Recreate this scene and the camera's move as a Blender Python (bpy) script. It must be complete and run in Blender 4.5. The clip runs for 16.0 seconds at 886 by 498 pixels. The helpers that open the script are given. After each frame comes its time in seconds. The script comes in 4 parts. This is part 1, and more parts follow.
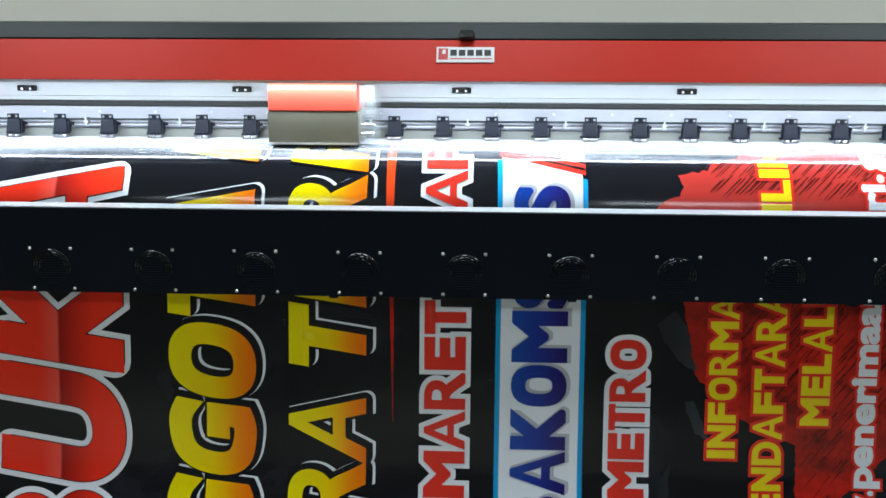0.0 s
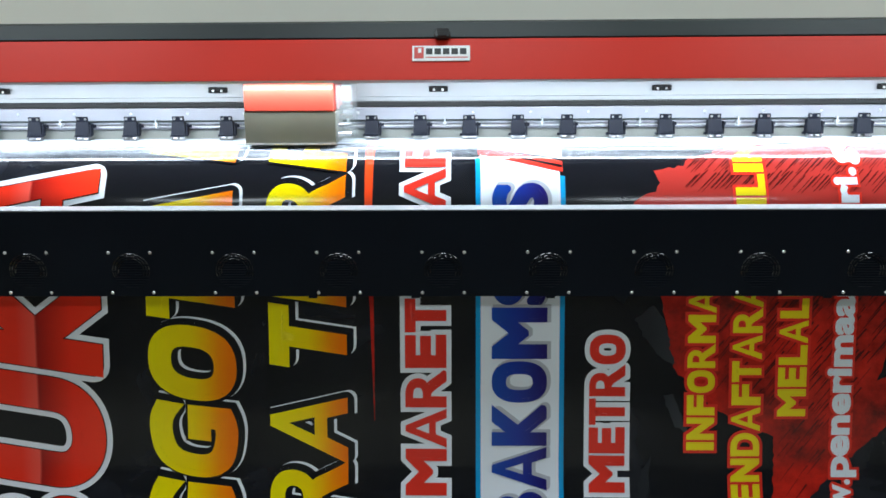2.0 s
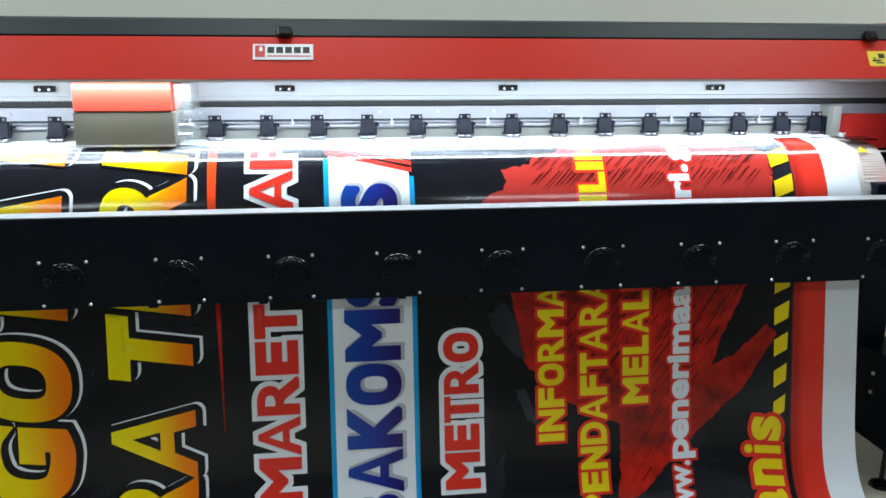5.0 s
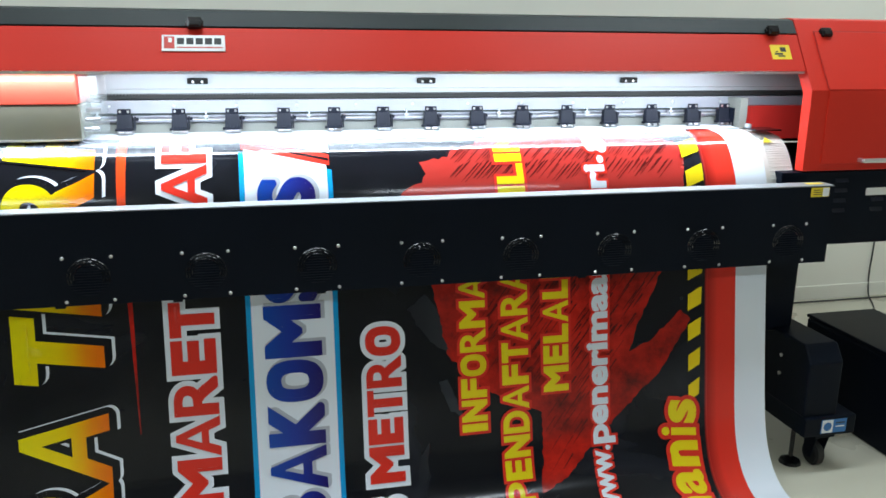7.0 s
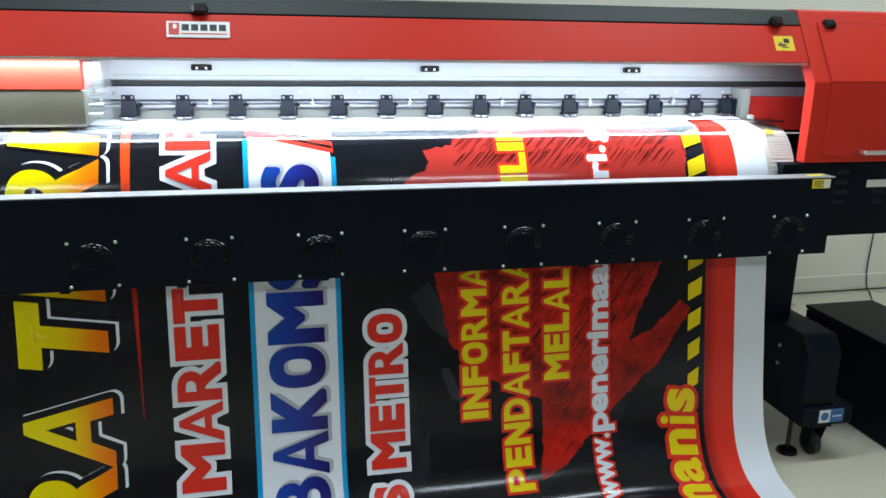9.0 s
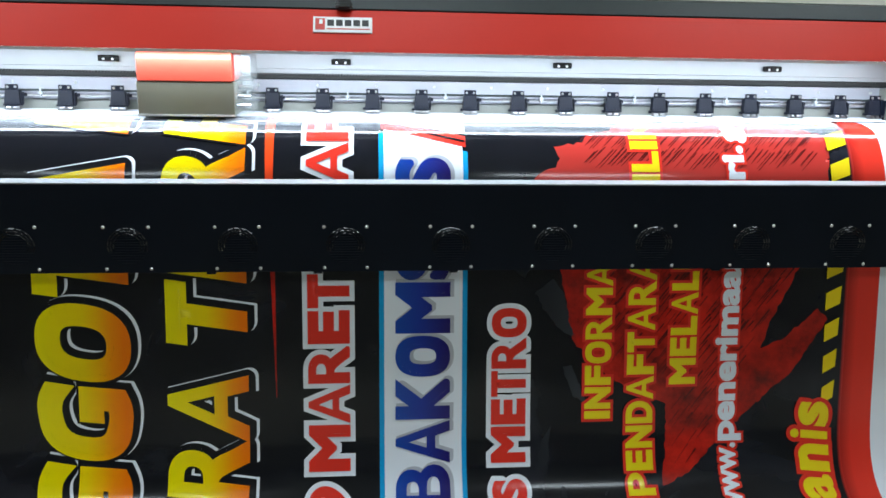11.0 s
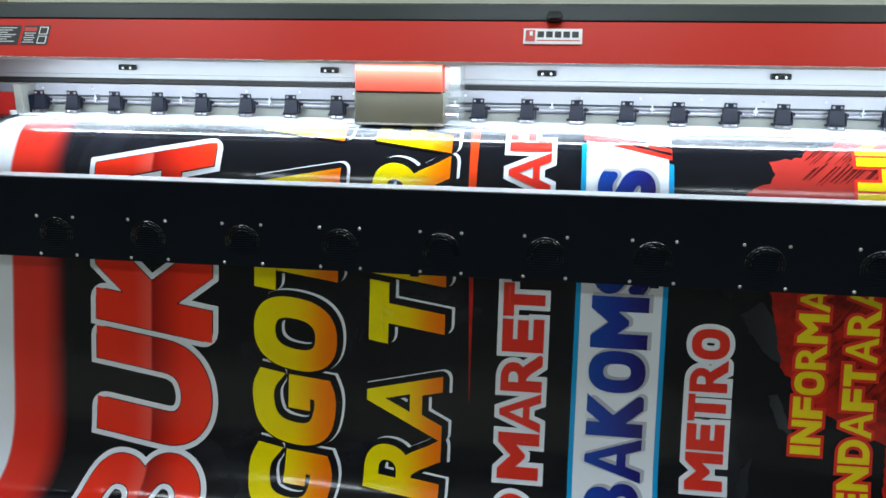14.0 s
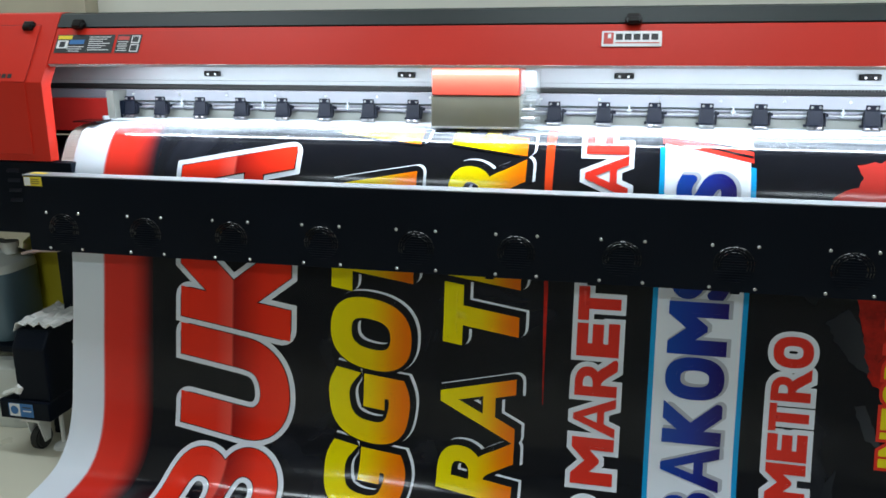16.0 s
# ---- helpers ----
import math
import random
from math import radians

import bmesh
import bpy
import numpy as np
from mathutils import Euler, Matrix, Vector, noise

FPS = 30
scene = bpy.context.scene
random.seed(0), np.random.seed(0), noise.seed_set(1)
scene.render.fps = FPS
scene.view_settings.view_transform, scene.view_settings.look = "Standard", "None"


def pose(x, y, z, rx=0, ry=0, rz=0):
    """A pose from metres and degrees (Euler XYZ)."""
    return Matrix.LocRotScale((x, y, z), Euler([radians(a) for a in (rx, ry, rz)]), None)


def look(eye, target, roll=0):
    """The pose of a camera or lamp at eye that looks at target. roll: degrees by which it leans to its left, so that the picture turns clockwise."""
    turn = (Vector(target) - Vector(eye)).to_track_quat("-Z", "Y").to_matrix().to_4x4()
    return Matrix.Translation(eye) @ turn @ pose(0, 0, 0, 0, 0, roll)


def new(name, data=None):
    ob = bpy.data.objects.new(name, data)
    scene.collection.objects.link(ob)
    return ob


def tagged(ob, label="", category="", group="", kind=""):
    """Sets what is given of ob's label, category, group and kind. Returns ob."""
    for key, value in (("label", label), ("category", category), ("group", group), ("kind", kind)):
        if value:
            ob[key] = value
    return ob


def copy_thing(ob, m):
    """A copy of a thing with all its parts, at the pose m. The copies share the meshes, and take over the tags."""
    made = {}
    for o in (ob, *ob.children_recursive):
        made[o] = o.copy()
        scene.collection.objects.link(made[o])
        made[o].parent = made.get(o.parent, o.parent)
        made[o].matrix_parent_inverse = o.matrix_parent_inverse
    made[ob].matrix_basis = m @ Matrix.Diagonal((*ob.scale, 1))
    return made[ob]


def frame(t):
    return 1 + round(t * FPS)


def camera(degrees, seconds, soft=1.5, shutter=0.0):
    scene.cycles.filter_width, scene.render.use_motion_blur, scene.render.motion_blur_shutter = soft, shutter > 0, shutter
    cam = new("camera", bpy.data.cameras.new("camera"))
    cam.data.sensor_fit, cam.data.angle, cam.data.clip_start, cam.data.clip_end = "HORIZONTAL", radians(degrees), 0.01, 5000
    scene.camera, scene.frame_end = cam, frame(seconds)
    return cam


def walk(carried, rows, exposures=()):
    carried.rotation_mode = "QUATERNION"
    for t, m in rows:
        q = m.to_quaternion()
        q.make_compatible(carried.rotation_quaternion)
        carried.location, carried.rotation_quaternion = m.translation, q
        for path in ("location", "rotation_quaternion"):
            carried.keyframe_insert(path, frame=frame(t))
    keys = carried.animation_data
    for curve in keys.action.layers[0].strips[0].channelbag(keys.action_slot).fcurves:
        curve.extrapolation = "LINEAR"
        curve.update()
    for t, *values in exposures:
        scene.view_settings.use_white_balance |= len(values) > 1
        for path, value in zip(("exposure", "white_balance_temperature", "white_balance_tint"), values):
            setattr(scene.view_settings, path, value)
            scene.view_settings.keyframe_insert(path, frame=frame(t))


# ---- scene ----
cam = camera(58.6, 16.0, soft=1.6)
PATH = [
    (0, (0.027, -1.89, 1.286), (-0.055, 0.047, 0.793), 0.2),
    (0.5, (0.029, -1.888, 1.29), (-0.051, 0.046, 0.788), 0.1),
    (1, (0.032, -1.894, 1.286), (-0.04, 0.042, 0.789), 0.0),
    (1.5, (0.039, -1.895, 1.288), (-0.024, 0.042, 0.791), -0.3),
    (2, (0.04, -1.895, 1.287), (-0.001, 0.042, 0.79), -0.4),
    (2.5, (0.048, -1.893, 1.289), (0.035, 0.044, 0.79), -0.4),
    (3, (0.062, -1.887, 1.294), (0.092, 0.048, 0.79), -0.1),
    (3.5, (0.071, -1.884, 1.283), (0.163, 0.052, 0.788), -0.0),
    (4, (0.08, -1.882, 1.286), (0.238, 0.049, 0.789), 0.1),
    (4.5, (0.101, -1.879, 1.291), (0.313, 0.046, 0.791), 0.2),
    (7, (0.148, -1.884, 1.28), (0.578, 0.002, 0.771), 0.5),
    (7.5, (0.154, -1.882, 1.281), (0.618, -0.007, 0.761), 0.6),
    (8, (0.155, -1.885, 1.288), (0.626, -0.015, 0.756), 0.7),
    (10.5, (0.074, -1.895, 1.272), (0.336, 0.011, 0.727), 1.4),
    (11, (0.061, -1.897, 1.27), (0.244, 0.02, 0.729), 1.2),
    (11.5, (0.057, -1.897, 1.273), (0.16, 0.026, 0.732), 1.0),
    (12, (0.046, -1.898, 1.271), (0.07, 0.028, 0.735), 0.9),
    (12.5, (0.041, -1.9, 1.267), (-0.008, 0.028, 0.739), 0.7),
    (13, (0.036, -1.9, 1.275), (-0.084, 0.024, 0.743), 0.6),
    (13.5, (0.026, -1.904, 1.274), (-0.177, 0.014, 0.747), 0.4),
    (14, (0.004, -1.908, 1.265), (-0.257, 0.006, 0.748), 0.5),
    (14.5, (-0.004, -1.918, 1.26), (-0.316, -0.009, 0.751), 0.4),
    (15, (-0.01, -1.918, 1.262), (-0.37, -0.018, 0.753), 0.2),
    (15.5, (-0.008, -1.921, 1.262), (-0.412, -0.029, 0.756), -0.1),
    (16, (-0.019, -1.925, 1.265), (-0.443, -0.038, 0.757), -0.2),
]
walk(cam, [(t, look(eye, target, roll)) for t, eye, target, roll in PATH],
     exposures=[(0, -0.33), (4.5, -0.32), (7, -0.07), (8, -0.12), (10.5, -0.28), (16, -0.33)])

# ---------------- world and light ----------------
world = bpy.data.worlds.new("room_world")
scene.world = world
world.use_nodes = True
world.node_tree.nodes["Background"].inputs[0].default_value = (0.8, 0.85, 0.9, 1)
world.node_tree.nodes["Background"].inputs[1].default_value = 0.05


def area_lamp(name, m, sx, sy, watts, colour):
    d = bpy.data.lights.new(name, "AREA")
    d.shape, d.size, d.size_y, d.energy, d.color = "RECTANGLE", sx, sy, watts, colour
    ob = new(name, d)
    ob.matrix_world = m
    return ob


# tubes on the ceiling above the front of the machine, and further back in the room
for lx in (-1.9, 0.0, 1.9):
    area_lamp("tube_or_fill_lamp", pose(lx, -0.12, 2.86), 1.3, 0.22, 25, (0.79, 0.92, 1.0))
for lx in (-1.6, 1.6):
    area_lamp("tube_or_fill_lamp", pose(lx, -3.0, 2.86), 1.3, 0.22, 31, (0.79, 0.92, 1.0))
# unseen outer pair, added as fill to brighten the wall behind the printer
for lx in (-3.4, 3.4):
    area_lamp("tube_or_fill_lamp", pose(lx, 0.5, 2.86), 1.3, 0.22, 16, (0.79, 0.92, 1.0))
# the light strip under the hood's lip
area_lamp("hood_lamp", look((0, 0.196, 1.197), (0, 0.210, 1.03)), 3.2, 0.016, 26, (0.76, 0.89, 1.0))


# ---------------- materials ----------------
def material(name, colour, rough=0.5, metal=0.0, spread=0.08, scale=6.0, bump=0.02, bump_scale=220.0, coat=0.0, emission=0.0):
    m = bpy.data.materials.new(name)
    m.use_nodes = True
    nt = m.node_tree
    p = nt.nodes["Principled BSDF"]
    p.inputs["Roughness"].default_value, p.inputs["Metallic"].default_value = rough, metal
    p.inputs["Coat Weight"].default_value = coat
    p.inputs["Coat Roughness"].default_value = 0.06
    geo = nt.nodes.new("ShaderNodeTexCoord")
    big, small = nt.nodes.new("ShaderNodeTexNoise"), nt.nodes.new("ShaderNodeTexNoise")
    big.inputs["Scale"].default_value, big.inputs["Detail"].default_value = scale, 5
    small.inputs["Scale"].default_value, small.inputs["Detail"].default_value = bump_scale, 3
    ramp = nt.nodes.new("ShaderNodeValToRGB")
    lo, hi = [max(0, c * (1 - spread)) for c in colour], [min(1, c * (1 + spread)) for c in colour]
    ramp.color_ramp.elements[0].color, ramp.color_ramp.elements[1].color = (*lo, 1), (*hi, 1)
    ramp.color_ramp.elements[0].position, ramp.color_ramp.elements[1].position = 0.3, 0.7
    nt.links.new(geo.outputs["Object"], big.inputs["Vector"])
    nt.links.new(geo.outputs["Object"], small.inputs["Vector"])
    nt.links.new(big.outputs["Fac"], ramp.inputs["Fac"])
    nt.links.new(ramp.outputs["Color"], p.inputs["Base Color"])
    vary = nt.nodes.new("ShaderNodeMapRange")
    vary.inputs["To Min"].default_value, vary.inputs["To Max"].default_value = max(0.02, rough * 0.85), min(1, rough * 1.15)
    nt.links.new(big.outputs["Fac"], vary.inputs["Value"])
    nt.links.new(vary.outputs["Result"], p.inputs["Roughness"])
    if bump:
        b = nt.nodes.new("ShaderNodeBump")
        b.inputs["Strength"].default_value, b.inputs["Distance"].default_value = bump, 0.002
        nt.links.new(small.outputs["Fac"], b.inputs["Height"])
        nt.links.new(b.outputs["Normal"], p.inputs["Normal"])
    if emission:
        p.inputs["Emission Color"].default_value = (*colour, 1)
        p.inputs["Emission Strength"].default_value = emission
    return m


def print_material(name, stops, rough=0.28, along="x"):
    """Ink on glossy sheet: colour stops across the letter's height."""
    m = material(name, (0.5, 0.5, 0.5), rough, bump=0.015, bump_scale=400)
    nt = m.node_tree
    p = nt.nodes["Principled BSDF"]
    uv = nt.nodes.new("ShaderNodeUVMap")
    uv.uv_map = "print"
    sep, ramp = nt.nodes.new("ShaderNodeSeparateXYZ"), nt.nodes.new("ShaderNodeValToRGB")
    el = ramp.color_ramp.elements
    while len(el) < len(stops):
        el.new(0.5)
    for e, (at, colour) in zip(el, stops):
        e.position, e.color = at, (*colour, 1)
    nt.links.new(uv.outputs["UV"], sep.inputs["Vector"])
    nt.links.new(sep.outputs["X"], ramp.inputs["Fac"])
    nt.links.new(ramp.outputs["Color"], p.inputs["Base Color"])
    p.inputs["Specular IOR Level"].default_value = 0.0
    p.inputs["Coat Weight"].default_value, p.inputs["Coat Roughness"].default_value, p.inputs["Coat IOR"].default_value = 1.0, 0.14, 1.42
    return m


def duller(m, level):
    m.node_tree.nodes["Principled BSDF"].inputs["Specular IOR Level"].default_value = level


WALL = material("wall_paint", (0.86, 0.84, 0.75), 0.7, spread=0.03, scale=1.2, bump=0.05, bump_scale=90)
TAN = material("tan_plaster", (0.50, 0.45, 0.34), 0.7, spread=0.12, scale=3, bump=0.06, bump_scale=60)
CEIL = material("ceiling_paint", (0.82, 0.82, 0.79), 0.8, spread=0.02)
FLOOR = material("floor_tile", (0.60, 0.57, 0.46), 0.28, spread=0.03, scale=2.2, bump=0.02, bump_scale=40)
RED = material("red_powder_coat", (0.60, 0.024, 0.011), 0.40, spread=0.05, scale=3, bump=0.06, bump_scale=900)
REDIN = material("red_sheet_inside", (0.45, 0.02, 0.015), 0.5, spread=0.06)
BLACK = material("black_powder_coat", (0.0030, 0.0052, 0.0108), 0.42, spread=0.15, scale=4, bump=0.06, bump_scale=900)
TOPBLACK = material("charcoal_powder_coat", (0.020, 0.026, 0.026), 0.45, spread=0.1, scale=4, bump=0.06, bump_scale=900)
GLOSSBLACK = material("black_plastic", (0.004, 0.004, 0.005), 0.22, spread=0.1, bump=0.01)
VENT = material("gloss_black_vent", (0.003, 0.0035, 0.005), 0.24, spread=0.1, bump=0.0)
ROLLERBLACK = material("dark_blue_black_plastic", (0.005, 0.0065, 0.013), 0.5, spread=0.1, bump=0.02)
RUBBER = material("black_rubber", (0.014, 0.014, 0.014), 0.7, spread=0.2, bump=0.05)
ALU = material("brushed_aluminium", (0.74, 0.75, 0.76), 0.34, 0.9, spread=0.05, scale=14, bump=0.02)
RAIL = material("white_anodised_rail", (0.44, 0.46, 0.48), 0.42, 0.25, spread=0.03, scale=10)
LOWRAIL = material("pale_lilac_beam_paint", (0.255, 0.26, 0.295), 0.42, 0.1, spread=0.06, scale=8)
GREYBEAM = material("grey_green_beam_paint", (0.18, 0.183, 0.165), 0.45, 0.0, spread=0.05, scale=6)
FLANGE = material("dull_silver_flange", (0.27, 0.285, 0.30), 0.5, 0.4, spread=0.05, scale=12)
CHROME = material("chrome", (0.34, 0.34, 0.35), 0.30, 1.0, spread=0.03, bump=0.0)
STEEL = material("steel_screw", (0.66, 0.66, 0.65), 0.3, 0.9, spread=0.06, bump=0.0)
PLATEN = material("platen_aluminium", (0.78, 0.77, 0.73), 0.40, 0.2, spread=0.05, scale=20)
CARRED = material("carriage_red_cover", (0.37, 0.034, 0.017), 0.5, spread=0.05)
CARGREY = material("carriage_grey_case", (0.12, 0.113, 0.085), 0.42, 0.15, spread=0.06, scale=10)
CLEAR = material("clear_acrylic", (0.75, 0.82, 0.83), 0.12, 0.0, spread=0.03)
CLEAR.node_tree.nodes["Principled BSDF"].inputs["Alpha"].default_value = 0.13
WHITE = material("white_plastic", (0.78, 0.79, 0.76), 0.4, spread=0.04)
PAPER = material("crumpled_paper", (0.80, 0.80, 0.78), 0.7, spread=0.06, scale=30, bump=0.3, bump_scale=40)
PLATE = material("silver_plate", (0.76, 0.76, 0.76), 0.3, 0.5, spread=0.04)
YELLOW = material("sticker_yellow", (0.82, 0.62, 0.03), 0.4, spread=0.05)
STKBLACK = material("sticker_black", (0.02, 0.022, 0.025), 0.4, spread=0.1)
STKGREY = material("sticker_grey_print", (0.016, 0.018, 0.020), 0.45, spread=0.1)
STKBLUE = material("sticker_blue", (0.03, 0.16, 0.42), 0.4, spread=0.06)
STKWHITE = material("sticker_white", (0.80, 0.80, 0.80), 0.4, spread=0.03)
STKRED = material("sticker_red", (0.60, 0.06, 0.05), 0.4, spread=0.05)
JUGYELLOW = material("yellow_ink_jug", (0.60, 0.50, 0.03), 0.35, spread=0.12, scale=5)
JUGBLUE = material("blue_grey_ink_jug", (0.10, 0.16, 0.20), 0.35, spread=0.15, scale=5)
JUGWHITE = material("white_ink_jug", (0.66, 0.68, 0.64), 0.4, spread=0.06, scale=5)
TUBE = material("pale_pink_tube", (0.42, 0.30, 0.30), 0.3, spread=0.05)
CABLE = material("dark_cable", (0.03, 0.03, 0.03), 0.5, spread=0.1)
LED = material("light_strip_diffuser", (0.95, 0.98, 1.0), 0.5, spread=0.0, bump=0, emission=5.0)

duller(BLACK, 0.10)
duller(TOPBLACK, 0.25)
duller(RED, 0.3)
duller(ROLLERBLACK, 0.2)
duller(GLOSSBLACK, 0.4)
INKYELLOW = print_material("yellow_orange_ink", [(0.0, (0.82, 0.72, 0.0)), (0.50, (0.84, 0.62, 0.0)), (0.85, (0.86, 0.26, 0.0)), (1.0, (0.84, 0.18, 0.0))])
INKPLAIN = print_material("plain_yellow_ink", [(0.0, (0.80, 0.66, 0.01)), (1.0, (0.80, 0.60, 0.01))])
INKWHITE = print_material("white_ink", [(0.0, (0.74, 0.785, 0.86)), (1.0, (0.74, 0.785, 0.86))])
INKRED = print_material("red_ink", [(0.0, (0.72, 0.034, 0.020)), (1.0, (0.68, 0.030, 0.018))])
INKBIG = print_material("two_tone_red_ink", [(0.0, (0.84, 0.030, 0.010)), (0.30, (0.80, 0.030, 0.012)), (0.465, (0.80, 0.085, 0.060)), (0.49, (0.30, 0.008, 0.006)), (0.80, (0.82, 0.028, 0.010)), (1.0, (0.86, 0.036, 0.012))])
INKBLUE = print_material("navy_ink", [(0.0, (0.006, 0.055, 0.34)), (0.45, (0.008, 0.030, 0.28)), (1.0, (0.012, 0.008, 0.13))])
INKGREY = print_material("grey_ink", [(0.0, (0.42, 0.44, 0.50)), (1.0, (0.42, 0.44, 0.50))])
INKBLACK = print_material("black_ink", [(0.0, (0.0042, 0.0050, 0.0085)), (1.0, (0.0042, 0.0050, 0.0085))])
INKBORDER = print_material("border_red_ink", [(0.0, (0.36, 0.014, 0.010)), (0.35, (0.70, 0.034, 0.020)), (1.0, (0.72, 0.036, 0.020))])
INKCYAN = print_material("cyan_ink", [(0.0, (0.005, 0.30, 0.62)), (1.0, (0.005, 0.30, 0.62))])
INKORANGE = print_material("orange_red_ink", [(0.0, (0.74, 0.055, 0.010)), (1.0, (0.70, 0.045, 0.010))])
INKHATCH = print_material("dark_red_brown_ink", [(0.0, (0.085, 0.008, 0.008)), (1.0, (0.085, 0.008, 0.008))])
INKBRUSH = print_material("brush_red_ink", [(0.0, (0.44, 0.034, 0.026)), (1.0, (0.42, 0.030, 0.024))])
INKSMOKE = print_material("smoky_grey_ink", [(0.0, (0.008, 0.010, 0.015)), (0.55, (0.016, 0.018, 0.024)), (1.0, (0.036, 0.040, 0.048))])
INKSPLASH = print_material("splash_red_ink", [(0.0, (0.48, 0.018, 0.010)), (1.0, (0.48, 0.018, 0.010))])


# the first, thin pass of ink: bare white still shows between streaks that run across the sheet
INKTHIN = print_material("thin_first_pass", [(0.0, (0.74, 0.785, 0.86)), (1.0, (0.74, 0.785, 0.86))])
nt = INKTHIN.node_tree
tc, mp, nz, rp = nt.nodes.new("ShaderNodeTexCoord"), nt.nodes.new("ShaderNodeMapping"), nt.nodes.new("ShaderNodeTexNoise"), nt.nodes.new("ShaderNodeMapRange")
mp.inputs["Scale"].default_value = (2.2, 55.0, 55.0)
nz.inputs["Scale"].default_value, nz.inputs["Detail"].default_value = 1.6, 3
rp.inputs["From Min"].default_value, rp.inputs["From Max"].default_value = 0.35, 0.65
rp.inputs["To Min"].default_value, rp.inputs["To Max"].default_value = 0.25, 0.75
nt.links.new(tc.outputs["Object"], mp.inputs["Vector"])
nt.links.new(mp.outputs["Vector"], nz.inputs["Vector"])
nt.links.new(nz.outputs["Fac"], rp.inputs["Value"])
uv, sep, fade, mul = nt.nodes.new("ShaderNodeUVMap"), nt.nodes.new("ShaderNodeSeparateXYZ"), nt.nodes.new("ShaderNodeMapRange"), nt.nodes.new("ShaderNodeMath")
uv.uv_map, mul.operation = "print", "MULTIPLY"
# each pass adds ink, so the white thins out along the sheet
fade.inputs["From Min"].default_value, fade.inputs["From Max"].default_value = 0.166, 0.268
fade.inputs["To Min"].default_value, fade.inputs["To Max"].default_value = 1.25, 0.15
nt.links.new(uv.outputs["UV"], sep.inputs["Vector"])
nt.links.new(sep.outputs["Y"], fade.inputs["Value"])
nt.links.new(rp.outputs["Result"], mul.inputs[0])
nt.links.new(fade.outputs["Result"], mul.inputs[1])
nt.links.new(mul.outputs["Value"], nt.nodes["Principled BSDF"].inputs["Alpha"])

# uneven ink: darker blotches within the splash
nt = INKSPLASH.node_tree
tc, nz, rp = nt.nodes.new("ShaderNodeTexCoord"), nt.nodes.new("ShaderNodeTexNoise"), nt.nodes.new("ShaderNodeValToRGB")
nz.inputs["Scale"].default_value, nz.inputs["Detail"].default_value, nz.inputs["Roughness"].default_value = 7.0, 8, 0.7
rp.color_ramp.elements[0].position, rp.color_ramp.elements[1].position = 0.34, 0.62
rp.color_ramp.elements[0].color, rp.color_ramp.elements[1].color = (0.10, 0.006, 0.005, 1), (0.58, 0.017, 0.009, 1)
nt.links.new(tc.outputs["Object"], nz.inputs["Vector"])
nt.links.new(nz.outputs["Fac"], rp.inputs["Fac"])
nt.links.new(rp.outputs["Color"], nt.nodes["Principled BSDF"].inputs["Base Color"])


# ---------------- mesh helpers ----------------
def part(name, bm, mat, parent=None, label="", smooth=False):
    me = bpy.data.meshes.new(name)
    bmesh.ops.recalc_face_normals(bm, faces=bm.faces)
    bm.to_mesh(me)
    bm.free()
    me.materials.append(mat)
    if smooth:
        me.shade_smooth()
        me.set_sharp_from_angle(angle=radians(35))
    ob = new(name, me)
    ob.parent = parent
    return tagged(ob, label)


def again(ob, m, parent=None):
    """Another object on the same mesh."""
    o = new(ob.name.split(".")[0], ob.data)
    o.parent = parent or ob.parent
    o.matrix_basis = m
    return o


def add_box(bm, x0, x1, y0, y1, z0, z1, bevel=0.0, m=None):
    r = bmesh.ops.create_cube(bm, size=1)
    vs = r["verts"]
    for v in vs:
        v.co = Vector(((x0 + x1) / 2 + v.co.x * (x1 - x0), (y0 + y1) / 2 + v.co.y * (y1 - y0), (z0 + z1) / 2 + v.co.z * (z1 - z0)))
        if m is not None:
            v.co = m @ v.co
    if bevel:
        es = list({e for v in vs for e in v.link_edges})
        bmesh.ops.bevel(bm, geom=es, offset=bevel, segments=2, affect="EDGES", profile=0.5)
    return bm


def box(x0, x1, y0, y1, z0, z1, bevel=0.0, m=None):
    return add_box(bmesh.new(), x0, x1, y0, y1, z0, z1, bevel, m)


def add_prism(bm, yz, x0, x1, bevel=0.0):
    a = [bm.verts.new((x0, y, z)) for y, z in yz]
    b = [bm.verts.new((x1, y, z)) for y, z in yz]
    fs = [bm.faces.new(a), bm.faces.new(b[::-1])]
    n = len(yz)
    for i in range(n):
        fs.append(bm.faces.new((a[i], b[i], b[(i + 1) % n], a[(i + 1) % n])))
    if bevel:
        bmesh.ops.bevel(bm, geom=list({e for f in fs for e in f.edges}), offset=bevel, segments=2, affect="EDGES", profile=0.5)
    return bm


def prism(yz, x0, x1, bevel=0.0):
    return add_prism(bmesh.new(), yz, x0, x1, bevel)


def add_rod(bm, a, b, r, n=12, r2=None):
    a, b = Vector(a), Vector(b)
    d = b - a
    m = Matrix.Translation((a + b) / 2) @ d.to_track_quat("Z", "Y").to_matrix().to_4x4()
    bmesh.ops.create_cone(bm, cap_ends=True, segments=n, radius1=r, radius2=r if r2 is None else r2, depth=d.length, matrix=m)
    return bm


def rod(a, b, r, n=12, r2=None):
    return add_rod(bmesh.new(), a, b, r, n, r2)


